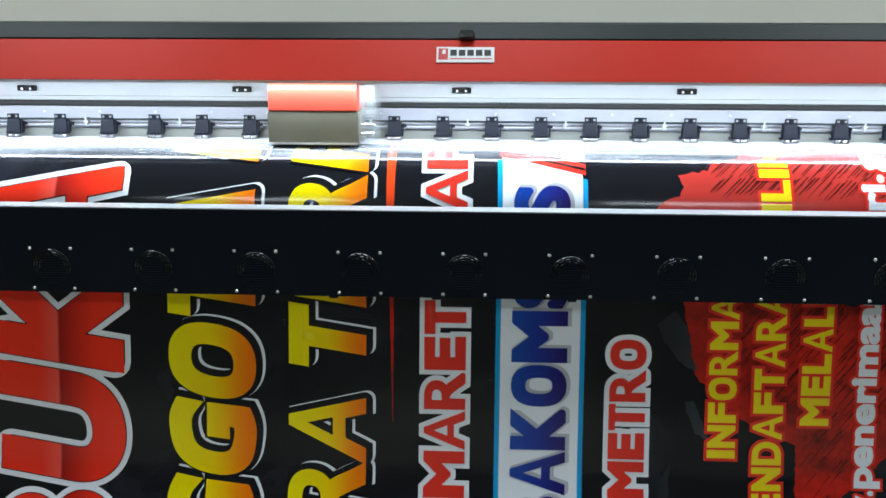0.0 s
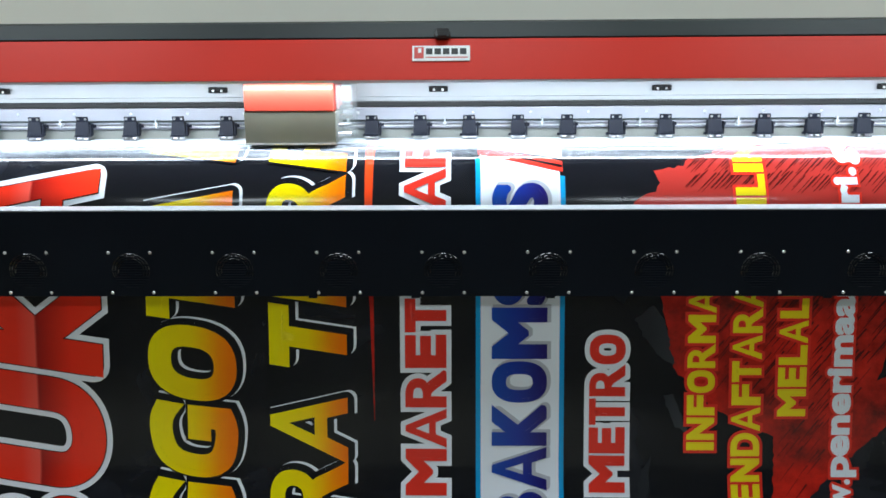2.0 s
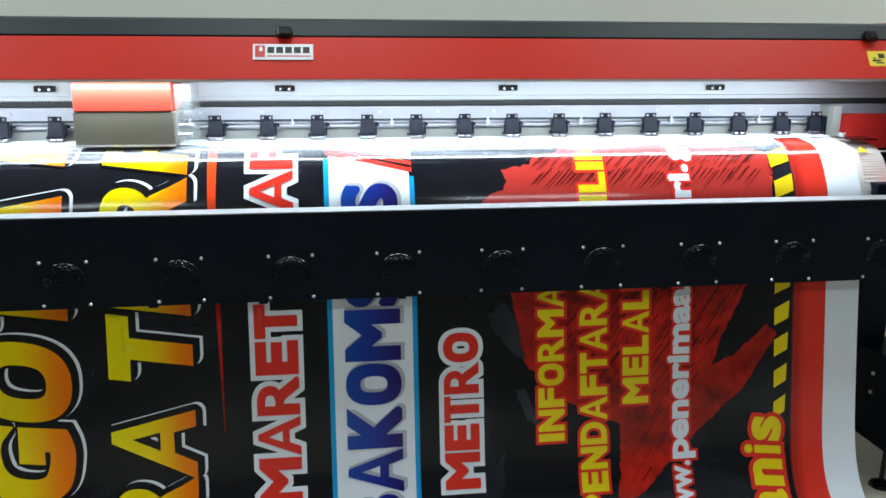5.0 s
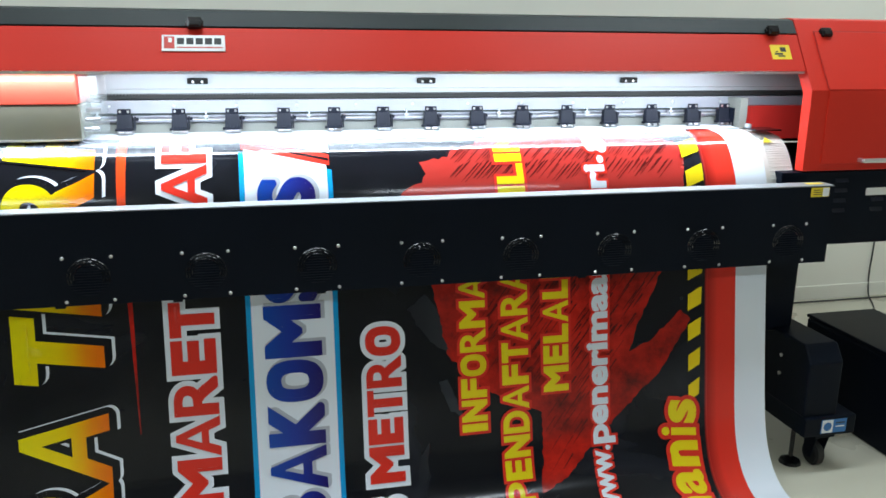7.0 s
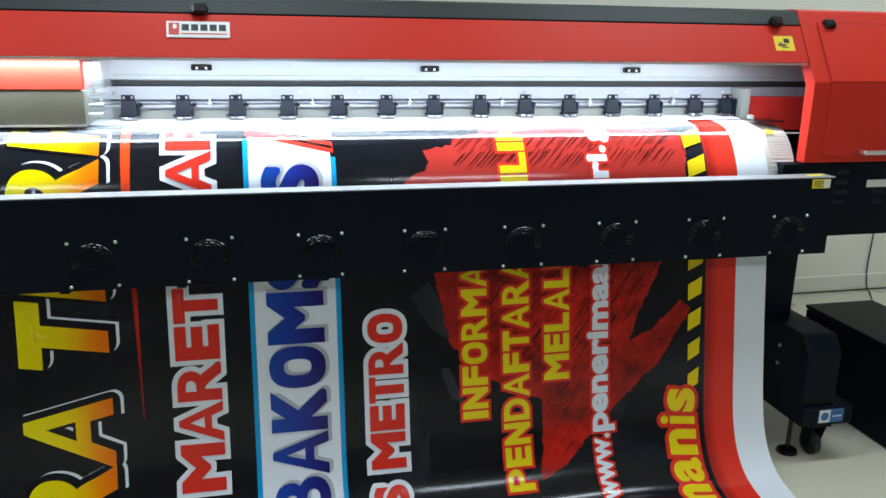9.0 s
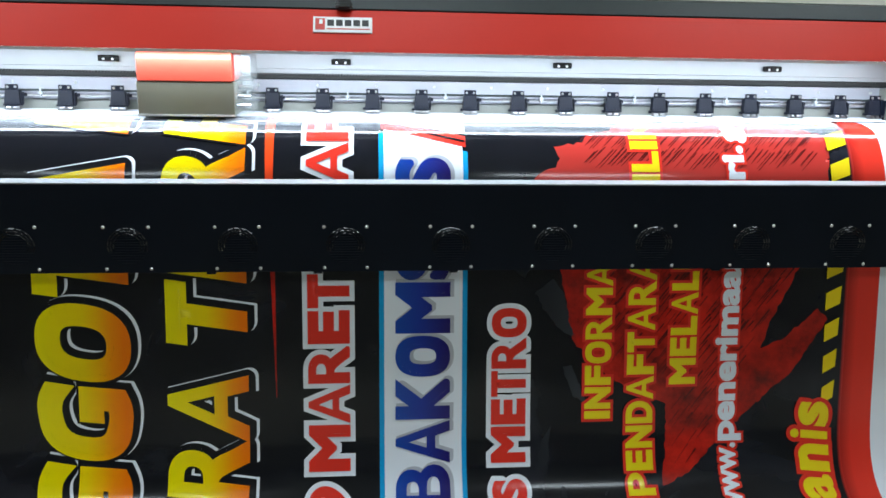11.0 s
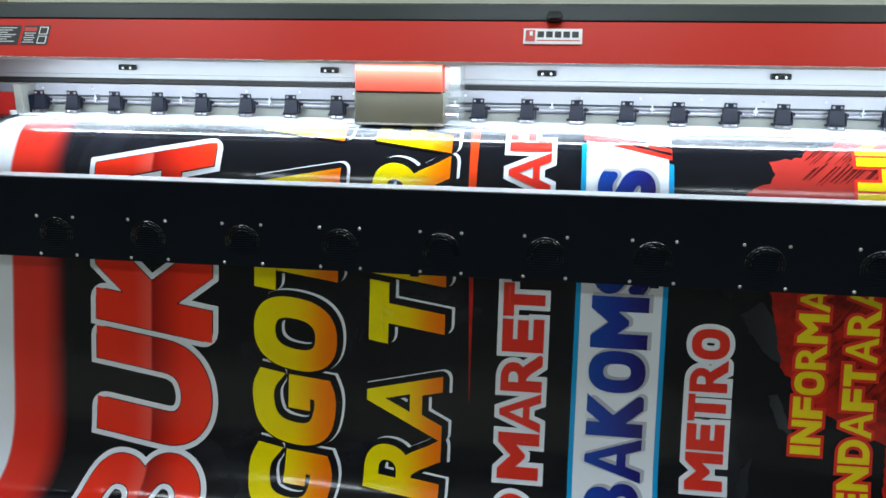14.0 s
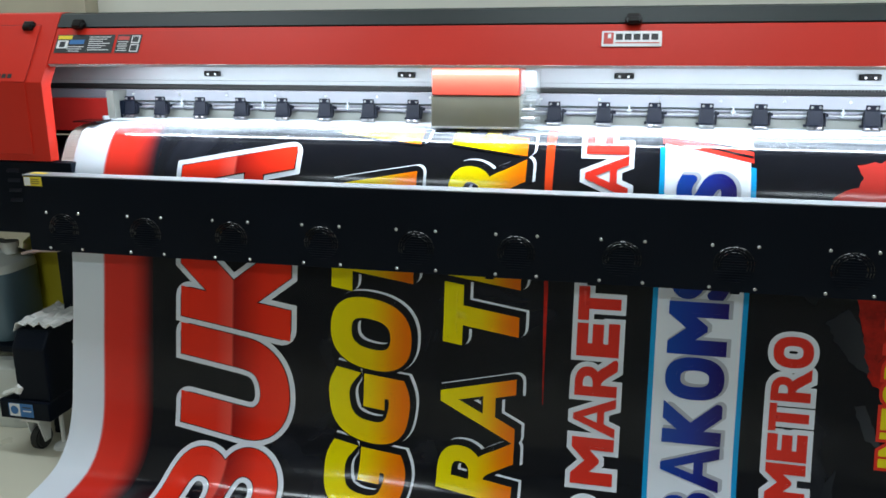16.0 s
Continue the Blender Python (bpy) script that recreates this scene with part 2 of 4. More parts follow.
def cable(name, pts, r, mat, label):
    cu = bpy.data.curves.new(name, "CURVE")
    cu.dimensions, cu.bevel_depth, cu.bevel_resolution = "3D", r, 2
    sp = cu.splines.new("BEZIER")
    sp.bezier_points.add(len(pts) - 1)
    for bp, p in zip(sp.bezier_points, pts):
        bp.co, bp.handle_left_type, bp.handle_right_type = p, "AUTO", "AUTO"
    cu.materials.append(mat)
    return tagged(new(name, cu), label, "cable")


def thing(name, label, category, at=(0, 0, 0), group="", kind=""):
    ob = new(name)
    ob.location = at
    ob.empty_display_size = 0.05
    return tagged(ob, label, category, group, kind)


# ---------------- the room ----------------
tagged(part("floor", box(-5, 5, -9.5, 1.5, -0.1, 0), FLOOR), "cream glazed tile floor with a soft sheen", "floor", kind="structure")
tagged(part("wall_north", box(-5.15, 5.15, 1.5, 1.65, -0.1, 3.0), WALL), "plain off-white painted wall behind the printer", "wall", kind="structure")
tagged(part("wall_south", box(-5.15, 5.15, -9.65, -9.5, -0.1, 3.0), WALL), "plain off-white painted wall", "wall", kind="structure")
tagged(part("wall_east", box(5, 5.15, -9.5, 1.5, -0.1, 3.0), WALL), "plain off-white painted wall", "wall", kind="structure")
tagged(part("wall_west", box(-5.15, -5, -9.5, 1.5, -0.1, 3.0), WALL), "plain off-white painted wall", "wall", kind="structure")
tagged(part("ceiling", box(-5.15, 5.15, -9.65, 1.65, 2.9, 3.0), CEIL), "plain white ceiling", "ceiling", kind="structure")
tagged(part("wall_column", box(-4.998, -2.44, 1.4, 1.498, 0, 2.9, 0.004), TAN), "tan plastered pier against the wall", "wall", kind="structure")
tagged(part("baseboard", box(-2.43, 4.998, 1.488, 1.498, 0, 0.075, 0.003), WALL), "low cream tile skirting along the wall", "skirting", kind="structure")

# ---------------- the printer ----------------
printer = thing("large_format_printer", "wide red and black roll printer with fan bar", "printer")
XI = 1.66  # inner faces of the end cabinets
XO = 2.45

# sloping hood: red panel below, charcoal strip on top
HB, HM, HT = (0.126, 1.206), (0.188, 1.307), (0.212, 1.347)
part("hood_panel", prism([HB, HM, (0.200, 1.300), (0.142, 1.206)], -XI + 0.002, XI - 0.002, 0.0015), RED, printer, "red sloping front hood panel")
part("hood_lip", prism([(0.127, 1.2055), (0.141, 1.2055), (0.150, 1.1985), (0.134, 1.1985)], -XI + 0.002, XI - 0.002, 0.001), RAIL, printer, "pale folded lip")
part("top_cover", prism([(0.186, 1.3095), HT, (0.235, 1.352), (0.78, 1.352), (0.78, 1.335), (0.21, 1.335), (0.196, 1.3095)], -XI + 0.002, XI - 0.002, 0.0015), TOPBLACK, printer, "charcoal top cover")
part("hood_back", box(-XO + 0.002, XO - 0.002, 0.76, 0.778, 0.924, 1.333), TOPBLACK, printer)
part("strip_bracket", prism([(0.142, 1.2065), (0.142, 1.2095), (0.215, 1.2095), (0.215, 1.2065)], -XI + 0.003, XI - 0.003), TOPBLACK, printer)
part("light_strip", box(-1.60, 1.60, 0.186, 0.206, 1.2005, 1.206, 0.001), LED, printer, "white glowing strip under the hood")


def latch(x, y, z, parent):
    bm = box(-0.017, 0.017, -0.012, 0.002, -0.012, 0.016, 0.003)
    add_box(bm, -0.021, 0.021, -0.007, 0.004, -0.002, 0.010, 0.002)
    add_box(bm, -0.013, 0.013, -0.017, -0.009, -0.010, 0.004, 0.002)
    ob = part("latch", bm, GLOSSBLACK, parent, "black plastic latch")
    ob.matrix_basis = pose(x, y, z, -32)
    return ob


for lx in (-1.583, -0.002, 1.576):
    latch(lx, 0.186, 1.313, printer)


# plates and stickers lie on the slope of the hood
SL = math.degrees(math.atan2(HM[0] - HB[0], HM[1] - HB[1]))


def on_slope(x, z):
    y = HB[0] + (z - HB[1]) * (HM[0] - HB[0]) / (HM[1] - HB[1])
    return pose(x, y, z, -SL)


def flat(name, m, w, h, mat, parent, label="", lift=0.0015, thick=0.001, cx=0.0, cz=0.0, bevel=0.0):
    """A thin plate facing -y in the pose m."""
    ob = part(name, box(cx - w / 2, cx + w / 2, -lift - thick, -lift, cz - h / 2, cz + h / 2, bevel), mat, parent, label)
    ob.matrix_basis = m
    return ob


pm = on_slope(-0.005, 1.269)
plate = flat("name_plate", pm, 0.146, 0.044, PLATE, printer, "silver plate with a dark maker's mark", 0.0005, 0.003, bevel=0.0008)
flat("plate_mark", Matrix(), 0.024, 0.032, STKRED, plate, "", 0.0035, 0.0006, -0.056, 0.001)
flat("plate_mark", Matrix(), 0.008, 0.012, STKWHITE, plate, "", 0.0045, 0.0004, -0.054, 0.007)
for i in range(5):
    flat("plate_bar", Matrix(), 0.0165, 0.017, STKBLACK, plate, "", 0.0035, 0.0006, -0.030 + i * 0.0215, 0.005)
flat("plate_bar", Matrix(), 0.106, 0.0028, STKRED, plate, "", 0.0035, 0.0006, 0.014, -0.012)

# marking on the lid of one cabinet, as plain bars
for i in range(5):
    mz = 1.172
    flat("model_bar", pose(-1.845 + i * 0.019, 0.0890 + (mz - 1.1565) * 0.112 / 0.1795, mz, -31.9), 0.014, 0.014, STKBLACK, printer, "", 0.0004, 0.0004)
# warning stickers on the hood
s1 = flat("warning_sticker", on_slope(1.592, 1.258), 0.062, 0.046, YELLOW, printer, "yellow pinch-hazard sticker with black pictogram", 0.0004, 0.0006)
for px, pz, w, h in ((0.008, 0.008, 0.018, 0.014), (-0.008, -0.006, 0.026, 0.006), (0.0, -0.013, 0.022, 0.004), (-0.013, 0.001, 0.008, 0.004)):
    flat("pictogram", Matrix(), w, h, STKBLACK, s1, "", 0.0011, 0.0003, px, pz)
s2 = flat("notice_sticker", on_slope(-1.553, 1.262), 0.19, 0.060, STKGREY, printer, "grey notice sticker with yellow and blue fields", 0.0004, 0.0006)
flat("notice_field", Matrix(), 0.046, 0.012, YELLOW, s2, "", 0.0011, 0.0003, -0.068, 0.021)
flat("notice_field", Matrix(), 0.036, 0.026, STKWHITE, s2, "", 0.0011, 0.0003, -0.072, -0.002)
flat("notice_field", Matrix(), 0.018, 0.018, STKBLACK, s2, "", 0.0016, 0.0003, -0.072, -0.002)
flat("notice_field", Matrix(), 0.048, 0.014, STKBLUE, s2, "", 0.0011, 0.0003, -0.026, 0.006)
for i in range(7):
    flat("notice_bar", Matrix(), 0.070 - 0.012 * (i % 3), 0.0022, STKWHITE, s2, "", 0.0011, 0.0003, 0.048 - 0.006 * (i % 3), 0.022 - i * 0.007)
for i in range(3):
    flat("notice_bar", Matrix(), 0.060 - 0.012 * i, 0.0022, STKWHITE, s2, "", 0.0011, 0.0003, -0.03, -0.010 - i * 0.007)
s3 = flat("notice_sticker", on_slope(-1.410, 1.262), 0.078, 0.060, STKGREY, printer, "dark sticker with red heading and pictograms", 0.0004, 0.0006)
flat("notice_field", Matrix(), 0.036, 0.012, STKRED, s3, "", 0.0011, 0.0003, -0.018, 0.018)
for pz in (0.014, -0.014):
    f = flat("notice_field", Matrix(), 0.026, 0.024, STKWHITE, s3, "", 0.0011, 0.0003, 0.021, pz)
    flat("notice_field", Matrix(), 0.020, 0.018, STKBLACK, s3, "", 0.0016, 0.0003, 0.021, pz)
for i in range(5):
    flat("notice_bar", Matrix(), 0.034 - 0.008 * (i % 2), 0.0022, STKWHITE, s3, "", 0.0011, 0.0003, -0.018, 0.006 - i * 0.007)


# end cabinets
def end_cabinet(s):
    a, b = sorted((s * XI, s * XO))
    prof = [(0.092, 0.925), (0.092, 1.155), (0.214, 1.3505), (0.235, 1.354), (0.78, 1.354), (0.78, 1.338), (0.250, 1.338), (0.128, 1.146), (0.128, 0.925)]
    cab = part("cabinet", prism(prof, a, b, 0.002), RED, printer, "red sheet-metal end cabinet")
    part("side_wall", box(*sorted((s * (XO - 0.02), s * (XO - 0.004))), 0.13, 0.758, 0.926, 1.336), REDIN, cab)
    # lid and door stand slightly proud
    da, db = sorted((s * (XI + 0.055), s * (XO - 0.03)))
    part("lid_panel", prism([(0.0890, 1.1565), (0.1885, 1.3160), (0.1925, 1.3130), (0.0950, 1.1565)], da, db, 0.0012), RED, cab)
    part("door_panel", prism([(0.0885, 0.945), (0.0885, 1.1535), (0.094, 1.1535), (0.094, 0.945)], da, db, 0.0012), RED, cab)
    gx = s * (XI + 0.054)
    sx0, sx1 = sorted((gx, gx - s * 0.0012))
    part("seam", prism([(0.0903, 1.1575), (0.1905, 1.3180), (0.1920, 1.3175), (0.0920, 1.1570)], sx0, sx1), REDIN, cab)
    part("seam", prism([(0.1892, 1.3167), (0.1899, 1.3179), (0.1925, 1.3174), (0.1907, 1.3158)], da, db), REDIN, cab)
    # handle bar on two posts
    hx0, hx1 = sorted((s * 1.835, s * 1.975))
    bm = box(hx0, hx1, 0.060, 0.070, 0.949, 0.962, 0.004)
    add_box(bm, hx0, hx0 + 0.014, 0.066, 0.0885, 0.950, 0.961, 0.002)
    add_box(bm, hx1 - 0.014, hx1, 0.066, 0.0885, 0.950, 0.961, 0.002)
    part("handle", bm, ALU, cab, "silver bar handle")
    latch(s * 1.752, 0.1885, 1.309, cab)
    latch(s * 2.16, 0.1885, 1.309, cab)
    # black lower cabinet with pressed louvres
    low = part("lower_cabinet", box(*sorted((s * 1.60, s * XO)), 0.098, 0.74, 0.700, 0.922, 0.003), BLACK, printer, "black lower cabinet with louvres")
    for cx in (1.80, 1.93, 2.06, 2.19):
        for k in range(4):
            if cx == 1.93 and k < 2:
                continue
            z = 0.895 - k * 0.030
            bm = prism([(0.098, z + 0.006), (0.091, z - 0.006), (0.098, z - 0.006)], s * cx - 0.022, s * cx + 0.022, 0.0008)
            part("louvre", bm, ROLLERBLACK, low)
    flat("label_plate", pose(s * 1.925, 0.098, 0.858), 0.072, 0.022, PLATE, low, "small silver label plate", 0.0005, 0.001)
    # leg and foot
    lx0, lx1 = sorted((s * 1.655, s * 1.765))
    part("leg", box(lx0, lx1, 0.19, 0.46, 0.40, 0.702, 0.004), BLACK, printer, "black steel leg")
    bx0, bx1 = sorted((s * 1.70, s * 1.815))
    bm = prism([(0.0, 0.185), (0.0, 0.36), (0.035, 0.41), (0.80, 0.41), (0.80, 0.185)], bx0, bx1, 0.006)
    part("foot_block", bm, BLACK, printer, "black steel foot block")
    px0, px1 = sorted((s * 1.70, s * 1.878))
    foot = part("foot_plate", box(px0, px1, -0.012, 0.82, 0.125, 0.187, 0.004), BLACK, printer, "black foot plate with a small sticker")
    # pairs of bolts in the leg's side
    for bz in (0.34, 0.28):
        part("bolt", rod((s * 1.70 - s * 0.002, 0.13, bz), (s * 1.70 - s * 0.006, 0.13, bz), 0.006, 8), STEEL, foot)
    st = flat("maker_sticker", pose(s * 1.80, -0.012, 0.157), 0.088, 0.044, STKBLUE, foot, "blue and white sticker", 0.0005, 0.0006)
    flat("sticker_field", pose(s * 1.80, -0.012, 0.157), 0.038, 0.042, STKWHITE, foot, "", 0.0013, 0.0003, -0.022)
    bm = bmesh.new()
    bmesh.ops.create_circle(bm, cap_ends=True, segments=20, radius=0.014, matrix=pose(s * 1.80 - 0.022, -0.0145, 0.157, 90))
    bmesh.ops.create_circle(bm, cap_ends=True, segments=20, radius=0.007, matrix=pose(s * 1.80 - 0.022, -0.0152, 0.157, 90))
    part("sticker_mark", bm, STKBLUE, foot)
    for i in range(2):
        flat("sticker_bar", pose(s * 1.80, -0.012, 0.157), 0.030, 0.004, STKWHITE if i else STKGREY, foot, "", 0.0013, 0.0003, 0.022, 0.010 - i * 0.012)
    # castors and levelling feet
    for cy in (0.045, 0.72):
        wheel_x = s * 1.79
        bm = bmesh.new()
        add_rod(bm, (wheel_x - 0.016, cy, 0.038), (wheel_x + 0.016, cy, 0.038), 0.038, 24)
        bmesh.ops.bevel(bm, geom=[e for e in bm.edges if e.calc_face_angle(0) > 1.0], offset=0.006, segments=2, affect="EDGES")
        c = part("castor_wheel", bm, RUBBER, printer, "black castor wheel", True)
        bm = bmesh.new()
        for q in (-1, 1):
            add_prism(bm, [(cy - 0.034, 0.108), (cy + 0.026, 0.108), (cy + 0.014, 0.028), (cy - 0.012, 0.028)], wheel_x + q * 0.021 - 0.002, wheel_x + q * 0.021 + 0.002, 0.0008)
        add_box(bm, wheel_x - 0.035, wheel_x + 0.035, cy - 0.04, cy + 0.04, 0.108, 0.1245, 0.002)
        add_rod(bm, (wheel_x - 0.025, cy, 0.038), (wheel_x + 0.025, cy, 0.038), 0.007, 10)
        part("castor_fork", bm, WHITE if s < 0 else BLACK, c, "white castor fork" if s < 0 else "")
        bm = rod((s * 1.725, cy + 0.02, 0.014), (s * 1.725, cy + 0.02, 0.1245), 0.007, 10)
        add_rod(bm, (s * 1.725, cy + 0.02, 0.0), (s * 1.725, cy + 0.02, 0.010), 0.034, 20, 0.030)
        add_rod(bm, (s * 1.725, cy + 0.02, 0.010), (s * 1.725, cy + 0.02, 0.020), 0.030, 20, 0.012)
        part("levelling_foot", bm, GLOSSBLACK if s > 0 else WHITE, printer, "screw-down levelling foot", True)
    return cab


end_cabinet(1)
end_cabinet(-1)
part("stretcher", box(-1.70, 1.70, 0.42, 0.52, 0.60, 0.698, 0.004), BLACK, printer, "black cross beam")

# platen with fine grooves
PL = [(0.42, 1.0270), (0.33, 1.0258), (0.2510, 1.0190), (0.2120, 1.0105), (0.1925, 1.0005), (0.1750, 0.9855), (0.1585, 0.9640), (0.1430, 0.9395), (0.1230, 0.9010), (0.1150, 0.72), (0.42, 0.72)]
part("platen", prism(PL, -XI + 0.001, XI - 0.001, 0.0), PLATEN, printer, "curved silver platen under the sheet", True)
for s in (1, -1):
    bm = bmesh.new()
    for k in range(26):
        w = k / 25
        i = min(int(w * 7), 6)
        f = w * 7 - i
        pts = PL[1:9]
        y = pts[i][0] * (1 - f) + pts[i + 1][0] * f
        z = pts[i][1] * (1 - f) + pts[i + 1][1] * f
        add_rod(bm, (s * 1.585, y - 0.0005, z + 0.0003), (s * 1.655, y - 0.0005, z + 0.0003), 0.0011, 6)
    part("platen_ribs", bm, PLATEN, printer)
bm = bmesh.new()
tri = [bm.verts.new(p) for p in ((-0.015, -0.004, -0.011), (0.015, -0.004, -0.011), (0.0, -0.004, 0.014), (-0.015, -0.0032, -0.011), (0.015, -0.0032, -0.011), (0.0, -0.0032, 0.014))]
for f in ((0, 1, 2), (5, 4, 3), (0, 3, 4, 1), (1, 4, 5, 2), (2, 5, 3, 0)):
    bm.faces.new([tri[i] for i in f])
part("hazard_label", bm, YELLOW, printer, "small yellow triangle label").matrix_basis = pose(1.60, 0.1915, 1.0025, -58)

# beam with rail, toothed belt and lower panels
part("rail_top", prism([(0.385, 1.150), (0.385, 1.195), (0.45, 1.215), (0.45, 1.150)], -XO + 0.03, XO - 0.03, 0.001), RAIL, printer, "pale metal guide rail", False)
part("rail_groove", box(-XO + 0.03, XO - 0.03, 0.386, 0.45, 1.1335, 1.1495, 0.0005), RAIL, printer)
part("beam_slot", box(-XO + 0.03, XO - 0.03, 0.386, 0.45, 1.1215, 1.1330), BLACK, printer)
bm = box(-2.30, 2.30, 0.378, 0.382, 1.1240, 1.1345)
for k in range(460):
    x = -1.92 + k * 0.0083
    add_box(bm, x, x + 0.0046, 0.3775, 0.3825, 1.1340, 1.1385)
part("toothed_belt", bm, RUBBER, printer, "black toothed drive belt")
part("beam_panel", prism([(0.372, 1.121), (0.364, 1.062), (0.45, 1.062), (0.45, 1.121)], -XO + 0.03, XO - 0.03, 0.001), LOWRAIL, printer, "pale lilac beam face")
part("beam_foot", box(-XO + 0.03, XO - 0.03, 0.3665, 0.45, 1.0330, 1.0615, 0.001), GREYBEAM, printer, "grey beam foot")
for k in range(20):
    x = -1.55 + k * 0.163
    ob = part("beam_screw", rod((x, 0.3745, 1.106), (x, 0.3690, 1.106), 0.004, 8), STEEL, printer) if k == 0 else again(scr, pose((k) * 0.163, 0, 0))
    if k == 0:
        scr = ob


def rail_clip(x):
    bm = box(-0.027, 0.027, -0.012, 0.0, -0.008, 0.008, 0.002)
    add_box(bm, -0.020, 0.020, -0.017, -0.010, 0.002, 0.009, 0.0015)
    ob = part("rail_clip", bm, GLOSSBLACK, printer, "black cable clip on the rail")
    ob.location = (x, 0.385, 1.171)
    for q in (-0.012, 0.012):
        part("clip_screw", rod((q, -0.012, -0.002), (q, -0.0145, -0.002), 0.0035, 8), STEEL, ob)


for x in (-1.272, -0.645, -0.018, 0.610, 1.237):
    rail_clip(x)

# pinch rollers
part("roller_rod", rod((-1.60, 0.348, 1.086), (1.60, 0.348, 1.086), 0.0030, 10), TOPBLACK, printer, "thin dark steel rod", True)
part("roller_rod", rod((-1.60, 0.352, 1.072), (1.60, 0.352, 1.072), 0.0022, 10), STEEL, printer, "thin steel rod", True)


def pinch_roller(x):
    top = prism([(0.3350, 1.1010), (0.3380, 1.1015), (0.3400, 1.0800), (0.3370, 1.0790)], -0.0165, 0.0165, 0.0005)
    # body widens a little towards its foot
    q = [(-0.0175, 0.3345, 1.0860), (0.0175, 0.3345, 1.0860), (0.0215, 0.3255, 1.0465), (-0.0205, 0.3255, 1.0465)]
    fr = [top.verts.new(p) for p in q]
    bk = [top.verts.new((p[0], p[1] + 0.020, p[2])) for p in q]
    top.faces.new(fr), top.faces.new(bk[::-1])
    for i in range(4):
        top.faces.new((fr[i], bk[i], bk[(i + 1) % 4], fr[(i + 1) % 4]))
    add_box(top, -0.0165, 0.0165, 0.3245, 0.3290, 1.0455, 1.0525, 0.001)
    add_prism(top, [(0.331, 1.079), (0.349, 1.081), (0.341, 1.050), (0.327, 1.046)], 0.0222, 0.0262, 0.0006)
    add_box(top, 0.0190, 0.0330, 0.340, 0.349, 1.0700, 1.0780, 0.001)
    add_box(top, -0.0265, -0.0185, 0.334, 0.346, 1.0440, 1.0500, 0.001)
    ob = part("pinch_roller", top, ROLLERBLACK, printer, "black pinch roller bracket")
    ob.location = (x, 0, 0)
    for q in (-0.010, 0.010):
        part("roller_screw", rod((q, 0.3375, 1.0945), (q, 0.3335, 1.0945), 0.0034, 8), STEEL, ob)
    wheel = bmesh.new()
    for q in (-0.010, 0.010):
        add_rod(wheel, (q - 0.0075, 0.3335, 1.0385), (q + 0.0075, 0.3335, 1.0385), 0.0076, 14)
    add_rod(wheel, (-0.021, 0.3335, 1.0385), (0.021, 0.3335, 1.0385), 0.002, 8)
    add_box(wheel, -0.0185, 0.0205, 0.3205, 0.3225, 1.0345, 1.0385, 0.0005)
    for q in (-0.0185, 0.0005, 0.0190):
        add_box(wheel, q, q + 0.002, 0.3205, 0.3300, 1.0385, 1.0450, 0.0)
    part("roller_wheel", wheel, CHROME, ob, "small bright twin wheel", True)
    return ob


first = pinch_roller(-1.543)
spots = [-0.0683 - 0.1367 * k for k in range(10, -1, -1)] + [0.0683 + 0.1367 * k for k in range(11)] + [1.543]
for x in spots:
    o = copy_thing(first, pose(x, 0, 0))
for k in range(13):
    x = -1.64 + k * 0.2734
    bm = box(x - 0.0022, x + 0.0022, 0.344, 0.366, 1.068, 1.091, 0.0008)
    add_box(bm, x - 0.006, x + 0.006, 0.343, 0.351, 1.0765, 1.0815, 0.0008)
    part("rod_holder", bm, RAIL, printer)

# stations at both ends behind the opening
for s in (1, -1):
    part("station_bracket", box(*sorted((s * 1.558, s * 1.572)), 0.325, 0.362, 1.032, 1.088, 0.001), BLACK, printer)
    part("station_plate", box(*sorted((s * 1.575, s * 1.60)), 0.30, 0.372, 1.031, 1.120, 0.001), GREYBEAM, printer, "grey end plate")
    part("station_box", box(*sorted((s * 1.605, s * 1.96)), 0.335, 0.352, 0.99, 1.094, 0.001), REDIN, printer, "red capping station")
    part("station_knob", rod((s * 1.588, 0.27, 1.031), (s * 1.588, 0.27, 1.045), 0.010, 12), RAIL, printer)
    part("station_tray", box(*sorted((s * 1.572, s * 1.655)), 0.20, 0.275, 1.0305, 1.0345, 0.001), GLOSSBLACK, printer)

# print carriage
CX = -0.41
car = part("carriage_case", prism([(0.215, 1.0355), (0.215, 1.122), (0.36, 1.122), (0.36, 1.0355)], CX - 0.122, CX + 0.122, 0.002), CARGREY, printer, "grey-brown lower case of the print carriage")
part("carriage_cover", prism([(0.213, 1.1225), (0.214, 1.182), (0.222, 1.1975), (0.374, 1.1975), (0.374, 1.1225)], CX - 0.119, CX + 0.119, 0.003), CARRED, car, "orange-red top cover")
part("carriage_skirt", box(CX - 0.123, CX + 0.123, 0.211, 0.214, 1.0345, 1.0395, 0.0005), ALU, car)
part("carriage_shield", box(CX + 0.123, CX + 0.164, 0.23, 0.355, 1.038, 1.19, 0.001), CLEAR, car, "clear side shield with tubes")
for k in range(4):
    part("carriage_fitting", rod((CX + 0.123, 0.25 + 0.02 * k, 1.06 + 0.022 * k), (CX + 0.158, 0.25 + 0.02 * k, 1.06 + 0.022 * k), 0.006, 10), CHROME, car)

